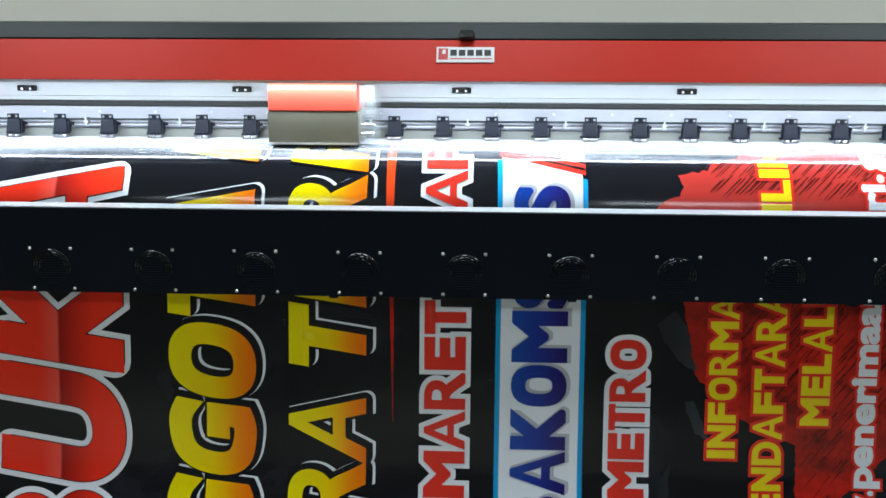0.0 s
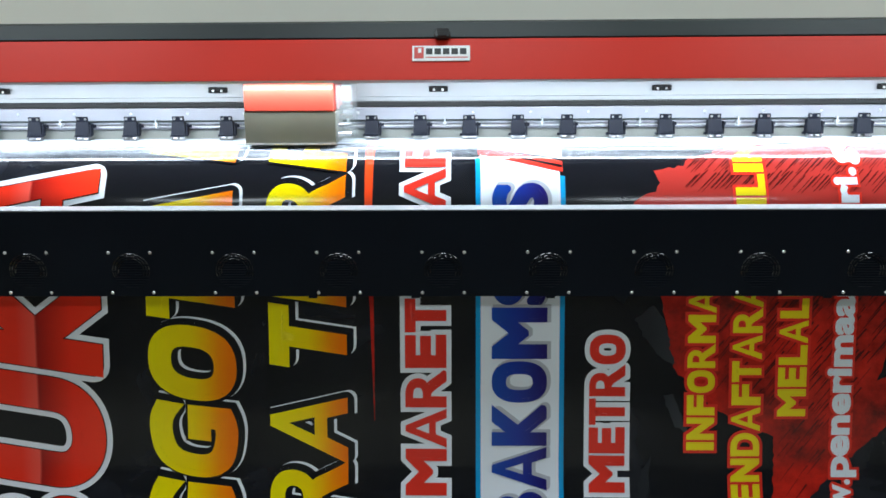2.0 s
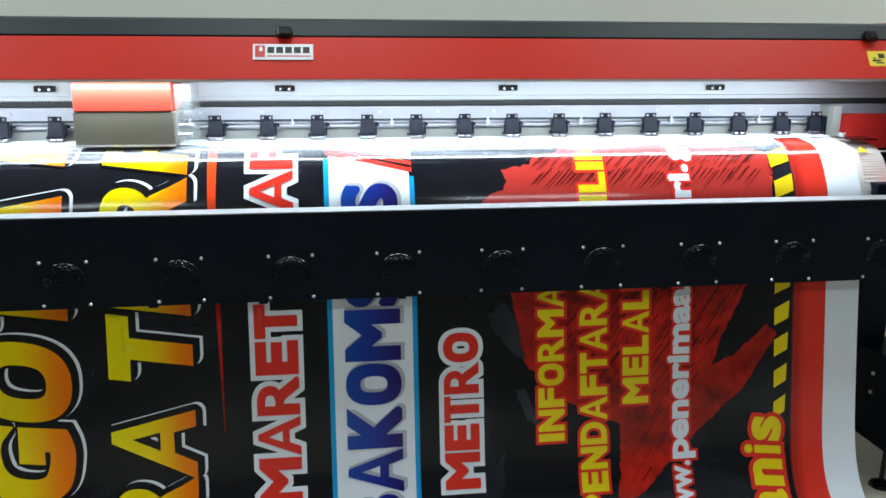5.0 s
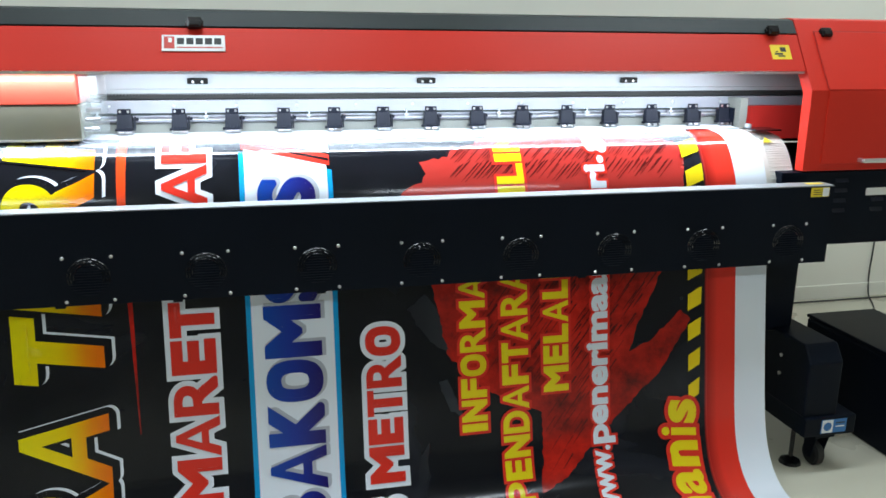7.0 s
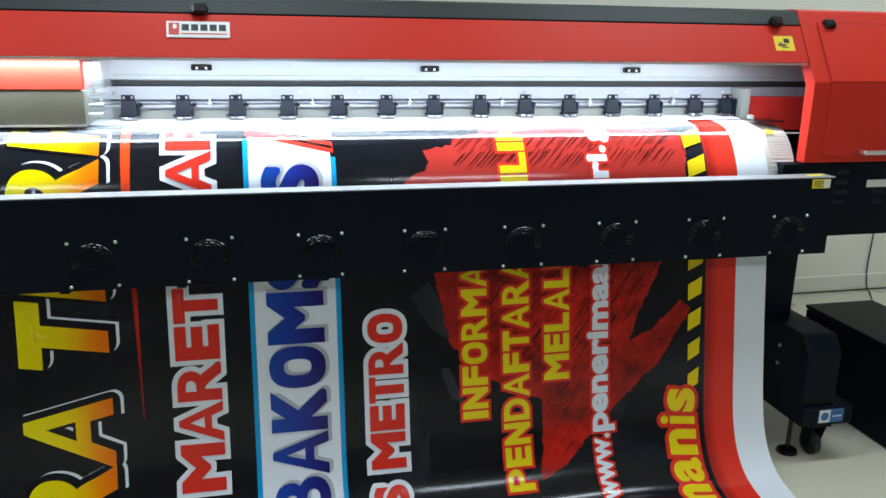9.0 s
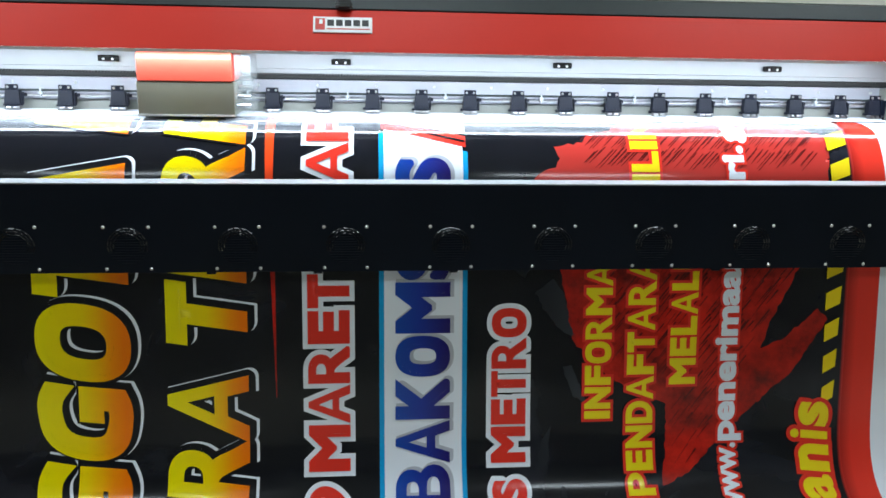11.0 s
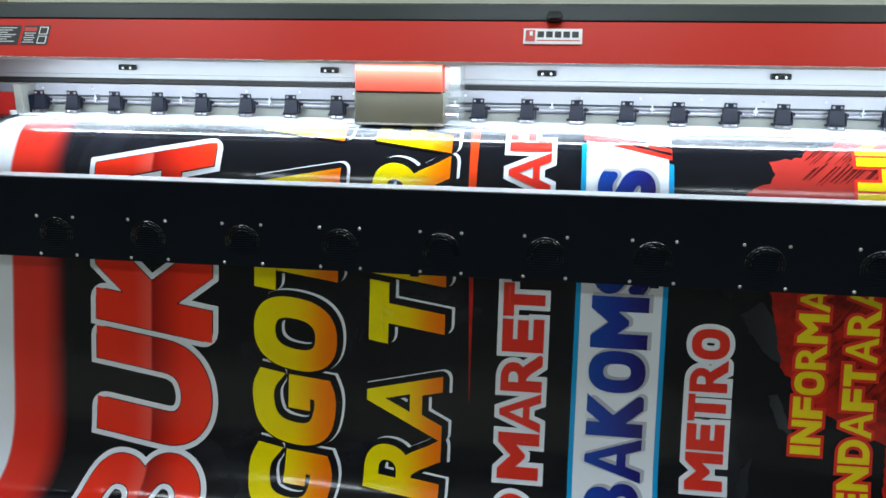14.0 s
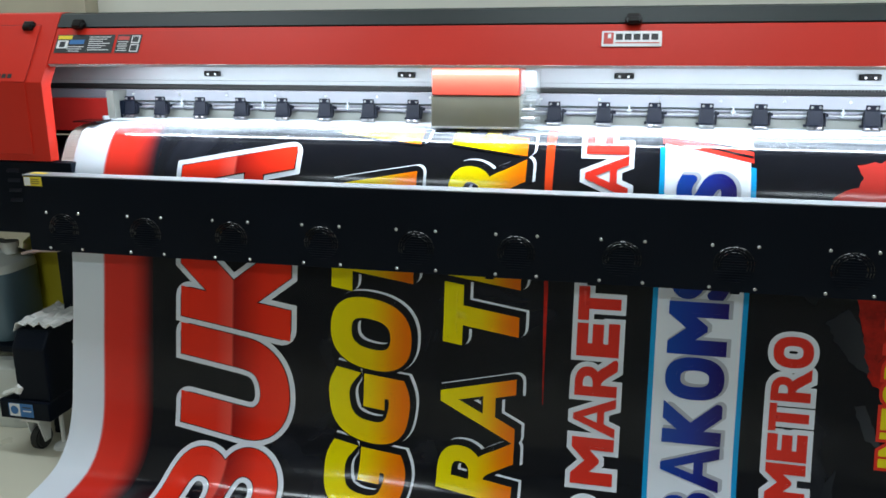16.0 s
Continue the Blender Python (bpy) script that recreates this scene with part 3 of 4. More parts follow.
# fan bar in front
BX0, BX1 = -1.69, 1.70
BZ0, BZ1 = 0.678, 0.896
bar = part("fan_bar", prism([(0.0, BZ0), (0.0, BZ1), (0.003, BZ1 + 0.001), (0.005, BZ1), (0.005, BZ0 + 0.01), (0.05, BZ0 + 0.01), (0.05, BZ0)], BX0, BX1, 0.0), BLACK, printer, "long black fan bar")
part("bar_top", box(BX0, BX1, 0.0005, 0.056, BZ1 + 0.0015, BZ1 + 0.0045, 0.001), FLANGE, printer, "bare silver top flange")
part("bar_back", box(BX0, BX1, 0.050, 0.054, BZ0 + 0.002, BZ1, 0.0), BLACK, printer)
for s in (1, -1):
    part("bar_bracket", box(*sorted((s * 1.665, s * 1.685)), 0.0545, 0.097, 0.72, 0.88, 0.001), BLACK, printer)
    st = flat("caution_sticker", pose(s * 1.655, 0, 0.882), 0.058, 0.026, YELLOW, printer, "small yellow and white caution sticker", 0.0004, 0.0005)
    flat("sticker_field", Matrix(), 0.020, 0.024, STKWHITE, st, "", 0.0010, 0.0003, s * 0.018)
    for i in range(3):
        flat("sticker_bar", Matrix(), 0.028, 0.0022, STKBLACK, st, "", 0.0010, 0.0003, -s * 0.008, 0.006 - i * 0.006)
    flat("top_sticker", pose(s * 1.655, 0.03, BZ1 + 0.0045, -90), 0.05, 0.02, YELLOW, printer, "", 0.0004, 0.0005)


def fan_grille(x):
    """Round vent: pressed ring, slotted louvres and hub."""
    bm = bmesh.new()
    for ring in (0.0390, 0.0335, 0.0275):
        k = int(ring * 480)
        for i in range(k):
            ang = 6.2832 * (i + 0.5) / k
            if math.sin(ang) < -0.35:
                continue
            w = ring * 6.2832 / k * 0.38
            m = pose(ring * math.cos(ang), 0, ring * math.sin(ang), 0, -math.degrees(ang) + 90, 0)
            old = set(bm.verts)
            add_prism(bm, [(0.0005, 0.0022), (-0.0020, 0.0004), (0.0005, -0.0018)], -w, w)
            for v in set(bm.verts) - old:
                v.co = m @ v.co
    gloss = len(bm.faces)
    # dull slats across the disc
    for k in range(11):
        z = -0.0375 + k * 0.0058
        half = math.sqrt(0.040 ** 2 - z * z) if z < -0.012 else math.sqrt(0.0245 ** 2 - min(z * z, 0.0005))
        add_prism(bm, [(0.0005, z + 0.0012), (-0.0014, z + 0.0002), (0.0005, z - 0.0012)], -half, half)
    ob = part("fan_grille", bm, VENT, bar, "round black slotted fan vent")
    ob.data.materials.append(BLACK)
    for f in ob.data.polygons[gloss:]:
        f.material_index = 1
    for v in ob.data.vertices:
        v.co.x, v.co.z = v.co.x * 1.18, v.co.z * 1.12
    ob.location = (x, 0, 0.745)
    return ob


SP = 0.262
screw_mesh = None
for k in range(13):
    x = (k - 6) * SP
    if k == 0:
        bmv = fan_grille(x)
    else:
        again(bmv, pose(x, 0, 0.745), bar)
    for qx in (-0.0525, 0.0525):
        for qz in (0.6875, 0.7925):
            if screw_mesh is None:
                bm = rod((0, 0.0005, 0), (0, -0.0022, 0), 0.0047, 12, 0.0030)
                add_rod(bm, (0, -0.0022, 0), (0, -0.0032, 0), 0.0030, 10, 0.0013)
                screw_mesh = part("screw", bm, STEEL, bar, "round-headed steel screw", True)
                screw_mesh.location = (x + qx, 0, qz)
            else:
                again(screw_mesh, pose(x + qx, 0, qz), bar)
# small notch tabs under the bar
for x in (-0.33, -0.07, 0.27, 0.96):
    part("bar_tab", box(x - 0.011, x + 0.011, 0.001, 0.012, BZ0 - 0.006, BZ0 + 0.0005, 0.001), BLACK, bar)

# ---------------- the printed banner ----------------
banner = thing("printed_banner", "glossy black vinyl banner with red and yellow lettering", "banner")

RAWP = [(0.53, 1.0300), (0.4427, 1.0305), (0.36, 1.0305), (0.33, 1.03), (0.25, 1.0245), (0.21, 1.0165), (0.19, 1.0065), (0.172, 0.991), (0.155, 0.969), (0.139, 0.944), (0.1185, 0.905), (0.103, 0.855), (0.090, 0.80),
        (0.072, 0.65), (0.048, 0.5), (0.024, 0.362), (0.006, 0.26), (-0.014, 0.175), (-0.045, 0.105), (-0.09, 0.055), (-0.15, 0.028), (-0.26, 0.012), (-0.42, 0.005), (-0.62, 0.004)]


def smooth_profile(pts, per=14):
    p = [Vector(q) for q in pts]
    out = []
    for i in range(1, len(p) - 2):
        for k in range(per):
            t = k / per
            a, b, c, d = p[i - 1], p[i], p[i + 1], p[i + 2]
            out.append(0.5 * ((2 * b) + (c - a) * t + (2 * a - 5 * b + 4 * c - d) * t * t + (3 * b - a - 3 * c + d) * t ** 3))
    out.append(p[-2])
    return np.array([tuple(q) for q in out])


PR = smooth_profile(RAWP)
VL = np.r_[0, np.cumsum(np.hypot(*np.diff(PR, axis=0).T))]
VEND = float(VL[-1])
TG = np.gradient(PR, VL, axis=0)


def on_sheet(u, v, lift=0.0):
    """The place on the banner at u metres across and v metres along it."""
    y, z = float(np.interp(v, VL, PR[:, 0])), float(np.interp(v, VL, PR[:, 1]))
    ty, tz = float(np.interp(v, VL, TG[:, 0])), float(np.interp(v, VL, TG[:, 1]))
    n = math.hypot(ty, tz)
    ny, nz = tz / n, -ty / n  # outward
    loose = max(0.0, min(1.0, (v - 0.62) / 0.25))
    wave = loose * (0.0026 * math.sin(u * 5.1 + 1.3) * math.sin(v * 4.0 + 0.6 * u) + 0.0016 * math.sin(u * 11.0 + v * 6.0 + 0.4) + 0.0035 * noise.noise(Vector((u * 1.7, v * 2.1, 3.0))))
    d = lift + wave
    return Vector((u, y + ny * d, z + nz * d))


CUTS = [0.02 + 0.012 * k for k in range(34)] + [0.45 + 0.035 * k for k in range(12)] + [0.88 + 0.022 * k for k in range(34)]
UCUTS = [-1.59 + 0.04 * k for k in range(80)]


def cut_across(bm):
    xs = [v.co.x for v in bm.verts]
    lo, hi = min(xs), max(xs)
    for c in UCUTS:
        if lo < c < hi:
            bmesh.ops.bisect_plane(bm, geom=bm.verts[:] + bm.edges[:] + bm.faces[:], dist=1e-5, plane_co=(c, 0, 0), plane_no=(1, 0, 0))


def sheet_part(name, bm, mat, layer, u0, u1, label=""):
    """Take a flat mesh in (u, v), cut it where the sheet bends, and lay it on the sheet."""
    us = [v.co.y for v in bm.verts]
    lo, hi = min(us), max(us)
    cuts = CUTS
    for c in cuts:
        if lo < c < hi:
            bmesh.ops.bisect_plane(bm, geom=bm.verts[:] + bm.edges[:] + bm.faces[:], dist=1e-5, plane_co=(0, c, 0), plane_no=(0, 1, 0))
    cut_across(bm)
    layer_uv = bm.loops.layers.uv.new("print")
    for f in bm.faces:
        for l in f.loops:
            l[layer_uv].uv = ((l.vert.co.x - u0) / (u1 - u0), l.vert.co.y)
    for v in bm.verts:
        v.co = on_sheet(v.co.x, v.co.y, 0.0008 * layer)
    me = bpy.data.meshes.new(name)
    bm.to_mesh(me)
    bm.free()
    me.materials.append(mat)
    me.shade_smooth()
    ob = new(name, me)
    ob.parent = banner
    return tagged(ob, label)


def poly(pts, jag=0.0, step=0.012, seed=0):
    """A flat outline in (u, v) with ragged edges."""
    bm = bmesh.new()
    out = []
    n = len(pts)
    for i in range(n):
        a, b = Vector((*pts[i], 0)), Vector((*pts[(i + 1) % n], 0))
        k = max(1, int((b - a).length / step)) if jag else 1
        nrm = Vector((b.y - a.y, a.x - b.x, 0)).normalized()
        for j in range(k):
            q = a.lerp(b, j / k)
            if jag and j:
                q += nrm * jag * (noise.noise(Vector((q.x * 60, q.y * 60, seed))) + 0.6 * noise.noise(Vector((q.x * 170, q.y * 170, seed + 5))))
            out.append(q)
    bm.faces.new([bm.verts.new(q) for q in out])
    bmesh.ops.triangulate(bm, faces=bm.faces[:])
    return bm


def strip(u0, u1, v0, v1):
    return poly([(u0, v0), (u1, v0), (u1, v1), (u0, v1)])


GLYPHS = {}


def glyph(body, offset):
    """The flat mesh of some characters in the built-in font: points, faces and the plain glyph's bounds."""
    key = (body, offset)
    if key not in GLYPHS:
        cu = bpy.data.curves.new("glyph", "FONT")
        cu.body, cu.offset, cu.resolution_u, cu.fill_mode = body, offset, 12, "FRONT"
        ob = new("glyph", cu)
        bpy.context.view_layer.update()
        me = bpy.data.meshes.new_from_object(ob.evaluated_get(bpy.context.evaluated_depsgraph_get()))
        GLYPHS[key] = ([tuple(v.co) for v in me.vertices], [tuple(p.vertices) for p in me.polygons])
        bpy.data.objects.remove(ob)
        bpy.data.curves.remove(cu)
        bpy.data.meshes.remove(me)
    return GLYPHS[key]


COUNTER = {"A": 0.0, "R": 0.3, "P": 0.3, "B": 0.3, "D": 0.7, "O": 1.0, "9": 0.45, "a": 0.45, "e": 0.45, "&": 0.4}


def inner_edges(rim):
    """Those rim edges that bound a counter, the hole inside a character."""
    left, loops = set(rim), []
    while left:
        todo, loop = [left.pop()], []
        while todo:
            e = todo.pop()
            loop.append(e)
            for v in e.verts:
                for o in v.link_edges:
                    if o in left:
                        left.remove(o)
                        todo.append(o)
        xs, ys = [v.co.x for e in loop for v in e.verts], [v.co.y for e in loop for v in e.verts]
        loops.append((loop, min(xs), max(xs), min(ys), max(ys)))
    return {e for lp in loops for e in lp[0] if any(o[1] < lp[1] and o[2] > lp[2] and o[3] < lp[3] and o[4] > lp[4] for o in loops)}


def letter_part(name, body, v1, v0, top, base, mat, bold, grow, layer, shear, du, dv, parent, label="", sharp=2.6):
    """One character, thickened by bold and grow metres all round but less in its counters, with its feet towards larger u, reading up the sheet."""
    pts, faces = glyph(body, 0.0)
    xs, ys = [p[0] for p in pts], [p[1] for p in pts]
    gx0, gx1, gy0, gy1 = min(xs), max(xs), min(ys), max(ys)
    if body == "-":
        gy0, gy1 = -0.1, 0.75
    sx, sy = (v0 - v1) / (gx1 - gx0), (base - top) / (gy1 - gy0)
    bm = bmesh.new()
    vs = []
    for x, y, _ in pts:
        if body in "OG":
            # squarer shoulders than the round built-in shape
            a, b = 2 * (x - gx0) / (gx1 - gx0) - 1, 2 * (y - gy0) / (gy1 - gy0) - 1
            w = 1 + 0.06 * (2 * a * b / max(a * a + b * b, 1e-6)) ** 2
            x, y = gx0 + (a * w + 1) / 2 * (gx1 - gx0), gy0 + (b * w + 1) / 2 * (gy1 - gy0)
        q, r = (x - gx0) * sx, (y - gy0) * sy
        vs.append(bm.verts.new((base - r + du, v0 - q - shear * (r - (base - top) / 2) + dv, 0)))
    for f in faces:
        try:
            bm.faces.new([vs[i] for i in f][::-1])
        except ValueError:
            pass
    bmesh.ops.remove_doubles(bm, verts=bm.verts[:], dist=1e-6)
    lift = bm.verts.layers.float.new("lift")
    rim = [e for e in bm.edges if len(e.link_faces) == 1]
    fat = bold + grow
    if fat:
        inside = inner_edges(rim)
        small_fat = bold * COUNTER.get(body, 0.8) + grow
        bands, discs, out = [], [], {}
        for e in rim:
            p, q = e.verts[0].co.copy(), e.verts[1].co.copy()
            c = e.link_faces[0].calc_center_median()
            nrm = Vector((q.y - p.y, p.x - q.x, 0))
            if nrm.length < 1e-9:
                continue
            nrm.normalize()
            if nrm.dot(c - p) > 0:
                nrm = -nrm
            w = small_fat if e in inside else fat
            bands.append((p, q, q + nrm * w, p + nrm * w))
            out[e] = nrm
        for v in {v for e in rim for v in e.verts}:
            es = [e for e in v.link_edges if e in out]
            w = small_fat if any(e in inside for e in v.link_edges) else fat
            if len(es) != 2:
                discs.append((v.co.copy(), w))
                continue
            n0, n1 = out[es[0]], out[es[1]]
            away = es[0].other_vert(v).co - v.co
            if n0.dot(n1) > 0.9999 or n1.dot(away) > -1e-9:
                continue
            mid = n0 + n1
            reach = 2 / max(mid.length_squared, 1e-6)
            if reach < sharp:
                bands.append((v.co.copy(), v.co + n0 * w, v.co + mid * (w * reach), v.co + n1 * w))
            else:
                discs.append((v.co.copy(), w))
        for k, quad in enumerate(bands):
            nv = [bm.verts.new(q) for q in quad]
            for w in nv:
                w[lift] = 0.000026 * (1 + k % 16)
            bm.faces.new(nv)
        for k, (c, w0) in enumerate(discs):
            nv = [bm.verts.new(c + Vector((w0 * math.cos(0.3927 * i), w0 * math.sin(0.3927 * i), 0))) for i in range(16)]
            for w in nv:
                w[lift] = 0.000026 * (17 + k % 12)
            bm.faces.new(nv)
    ends = [v.co.y for v in bm.verts]
    lo, hi = min(ends), max(ends)
    for c in CUTS:
        if lo < c < hi:
            bmesh.ops.bisect_plane(bm, geom=bm.verts[:] + bm.edges[:] + bm.faces[:], dist=1e-5, plane_co=(0, c, 0), plane_no=(0, 1, 0))
    cut_across(bm)
    uvl = bm.loops.layers.uv.new("print")
    for f in bm.faces:
        for l in f.loops:
            l[uvl].uv = ((l.vert.co.x - top) / (base - top), l.vert.co.y)
    for v in bm.verts:
        v.co = on_sheet(v.co.x, v.co.y, 0.0008 * layer + v[lift])
    me = bpy.data.meshes.new(name)
    bm.to_mesh(me)
    bm.free()
    me.materials.append(mat)
    me.shade_smooth()
    ob = new(name, me)
    ob.parent = parent
    return tagged(ob, label)


def run(text, v1, v0, gap=0.006):
    """Even cells for a word between two places, narrower for I and 1, wider for M."""
    w = [0.42 if c in "I1" else 1.22 if c in "MW" else 0.9 if c in "EFLTS" else 1.0 for c in text]
    k, at, out = (v0 - v1) / sum(w), v0, []
    for c, q in zip(text, w):
        out.append((c, at - q * k + gap / 2, at - gap / 2))
        at -= q * k
    return out


def text_line(cells, top, base, coats, label, shear=0.0, bold=0.05):
    """coats: material, extra growth, layer, shift; the last one is the letter's own colour."""
    h = base - top
    fat = bold * h
    for body, v1, v0 in cells:
        small = len(body) > 1 or body in "11I-."
        f = min(fat, (v0 - v1) * 0.16) if not small else min(fat, (v0 - v1) * 0.2, 0.85 * fat if len(body) > 1 else 1)
        f *= {"A": 0.62, "R": 0.85, "P": 0.85, "B": 0.85}.get(body, 1.0)
        box4 = (v1 + f, v0 - f, top + f, base - f)
        mat, grow, layer, du, dv = coats[-1]
        face = letter_part("letter", body, *box4, mat, f, 0.0, layer, shear, du, dv, banner, label)
        for mat, grow, layer, du, dv in coats[:-1]:
            letter_part("letter_outline", body, *box4, mat, f, grow, layer, shear, du, dv, face, "", 1.15)


# the sheet itself: fine grid, then white margins and red borders laid on it
U0, U1 = -1.612, 1.563
bm = bmesh.new()
nu, nv = 120, 150
rows_v = [VEND * k / nv for k in range(nv + 1)]
gridv = [[bm.verts.new((*on_sheet(U0 + (U1 - U0) * i / nu, v),)) for i in range(nu + 1)] for v in rows_v]
uvl = bm.loops.layers.uv.new("print")
for j in range(nv):
    for i in range(nu):
        f = bm.faces.new((gridv[j][i], gridv[j + 1][i], gridv[j + 1][i + 1], gridv[j][i + 1]))
        for l, (a, b) in zip(f.loops, ((i, j), (i, j + 1), (i + 1, j + 1), (i + 1, j))):
            l[uvl].uv = (a / nu, rows_v[b])


def sheet_material():
    red, black, white = (0.71, 0.034, 0.020), (0.0042, 0.0050, 0.0085), (0.82, 0.86, 0.92)
    w = U1 - U0
    at = lambda u: (u - U0) / w
    m = print_material("printed_vinyl", [(0.0, white), (at(-1.506), white), (at(-1.505), red), (at(-1.41), (0.68, 0.030, 0.018)), (at(-1.345), black),
                                         (at(1.372), black), (at(1.374), red), (at(1.462), red), (at(1.463), white), (1.0, white)])
    nt = m.node_tree
    p = nt.nodes["Principled BSDF"]
    old = p.inputs["Base Color"].links[0].from_socket
    # faint smoky grey shapes in the printed black
    geo, nz, rp = nt.nodes.new("ShaderNodeTexCoord"), nt.nodes.new("ShaderNodeTexNoise"), nt.nodes.new("ShaderNodeValToRGB")
    nz.inputs["Scale"].default_value, nz.inputs["Detail"].default_value, nz.inputs["Distortion"].default_value = 3.2, 6, 1.2
    rp.color_ramp.elements[0].position, rp.color_ramp.elements[1].position = 0.53, 0.76
    rp.color_ramp.elements[0].color, rp.color_ramp.elements[1].color = (0, 0, 0, 1), (0.012, 0.013, 0.018, 1)
    add = nt.nodes.new("ShaderNodeMix")
    add.data_type, add.blend_type = "RGBA", "ADD"
    add.inputs["Factor"].default_value = 1.0
    nt.links.new(geo.outputs["Object"], nz.inputs["Vector"])
    nt.links.new(nz.outputs["Fac"], rp.inputs["Fac"])
    nt.links.new(old, add.inputs["A"])
    nt.links.new(rp.outputs["Color"], add.inputs["B"])
    nt.links.new(add.outputs["Result"], p.inputs["Base Color"])
    return m


me = bpy.data.meshes.new("sheet")
bm.to_mesh(me)
bm.free()
me.materials.append(sheet_material())
me.shade_smooth()
sheet = new("sheet", me)
sheet.parent = banner
md = sheet.modifiers.new("thickness", "SOLIDIFY")
md.thickness, md.offset = 0.0006, -1.0

# crisp margins and border
sheet_part("red_border", strip(1.374, 1.4635, 0.02, 1.6), INKBORDER, 1, 1.374, 1.4635, "bright red border")
sheet_part("white_margin", strip(1.463, 1.5628, 0.02, 1.6), INKWHITE, 2, 0, 1, "bare white margin")
sheet_part("white_margin", strip(-1.6118, -1.5055, 0.02, 1.6), INKWHITE, 2, 0, 1, "bare white margin")

# red brush splash with ragged edges and dark hatching
low_splash = [(0.556, 0.50), (0.563, 0.638), (0.607, 0.835), (0.70, 0.93), (0.80, 0.98), (0.866, 1.01), (0.864, 1.16), (0.85, 1.234), (0.93, 1.20), (1.087, 1.045), (1.224, 0.926),
              (1.32, 0.78), (1.29, 0.75), (1.20, 0.83), (1.13, 0.86), (1.151, 0.80), (1.226, 0.642), (1.25, 0.50)]
top_splash = [(0.46, 0.48), (0.491, 0.393), (0.56, 0.34), (0.545, 0.305), (0.60, 0.30), (0.677, 0.258), (0.78, 0.20), (1.0, 0.19), (1.20, 0.22), (1.31, 0.27), (1.30, 0.37), (1.27, 0.505), (0.9, 0.505), (0.56, 0.505)]
sheet_part("red_splash", poly(low_splash, 0.007, seed=2), INKSPLASH, 1, 0, 1, "dark red brush splash")
sheet_part("red_splash", poly(top_splash, 0.016, seed=9), INKBRUSH, 1, 0, 1, "bright red brush splash")
bm = bmesh.new()
rnd = random.Random(5)
for k in range(620):
    if k < 140:
        row, i = k // 70, k % 70
        u, v = 0.60 + 0.0100 * i + 0.004 * row + rnd.uniform(-0.002, 0.002), 0.262 + 0.052 * row + rnd.uniform(-0.010, 0.010)
        ln = rnd.uniform(0.030, 0.055)
        if u - ln < 0.60 or u > 1.28:
            continue
        wd = rnd.uniform(0.0018, 0.0042)
        q = [(u, v), (u + wd, v + wd * 0.6), (u - ln * 0.95 + wd * 0.7, v + ln), (u - ln * 0.95, v + ln)]
    else:
        u, v = rnd.uniform(0.60, 1.22), rnd.uniform(0.52, 1.14)
        ln = rnd.uniform(0.025, 0.075)
        lo = u - ln * 0.75
        if lo < 0.62 or (v + ln > 0.84 + 0.45 * (lo - 0.60) and lo < 0.87) or v + ln + 1.05 * (lo - 0.95) > 1.16 or v + 1.9 * (u - 1.13) > 0.80:
            continue
        wd = rnd.uniform(0.0014, 0.0046)
        q = [(u, v), (u + wd, v + wd * 0.8), (lo + wd * 0.4, v + ln), (lo, v + ln)]
    bm.faces.new([bm.verts.new((*p, 0)) for p in q])
tagged(sheet_part("brush_hatching", bm, INKHATCH, 2, 0, 1), "fine dark brush strokes", kind="stuff")

# smoky grey shards between the town name and the splash
SHARDS = ([(0.495, 0.70), (0.545, 0.66), (0.575, 0.70), (0.612, 0.83), (0.555, 0.79)], [(0.575, 0.90), (0.600, 0.895), (0.640, 1.00), (0.605, 0.985)],
          [(0.42, 0.62), (0.50, 0.60), (0.47, 0.66)], [(0.52, 1.10), (0.545, 1.06), (0.535, 1.16), (0.50, 1.20)])
for shard in SHARDS:
    sheet_part("smoky_shard", poly(shard, 0.006, seed=4), INKSMOKE, 1, 0.42, 0.64, "faint grey smoky shard")

# hazard stripes beside the red border
bm = bmesh.new()
for k in range(10):
    v = 0.155 + 0.0885 * k
    bm.faces.new([bm.verts.new((a, b, 0)) for a, b in ((1.306 + 0.0008 * k, v + 0.022), (1.368 - 0.0022 * k, v), (1.366 - 0.0022 * k, v + 0.050), (1.306 + 0.0008 * k, v + 0.070))])
sheet_part("hazard_stripes", bm, INKPLAIN, 3, 0, 1, "slanted yellow dashes")

# thin red line that runs out to a point
sheet_part("red_line", poly([(-0.212, 0.06), (-0.184, 0.06), (-0.186, 0.56), (-0.202, 0.56)]), INKORANGE, 1, 0, 1, "orange-red rule")
sheet_part("red_line", poly([(-0.201, 0.562), (-0.186, 0.562), (-0.184, 0.66), (-0.1840, 0.97), (-0.1862, 0.97), (-0.195, 0.66)]), INKSPLASH, 1, 0, 1, "dark red rule running out to a point")

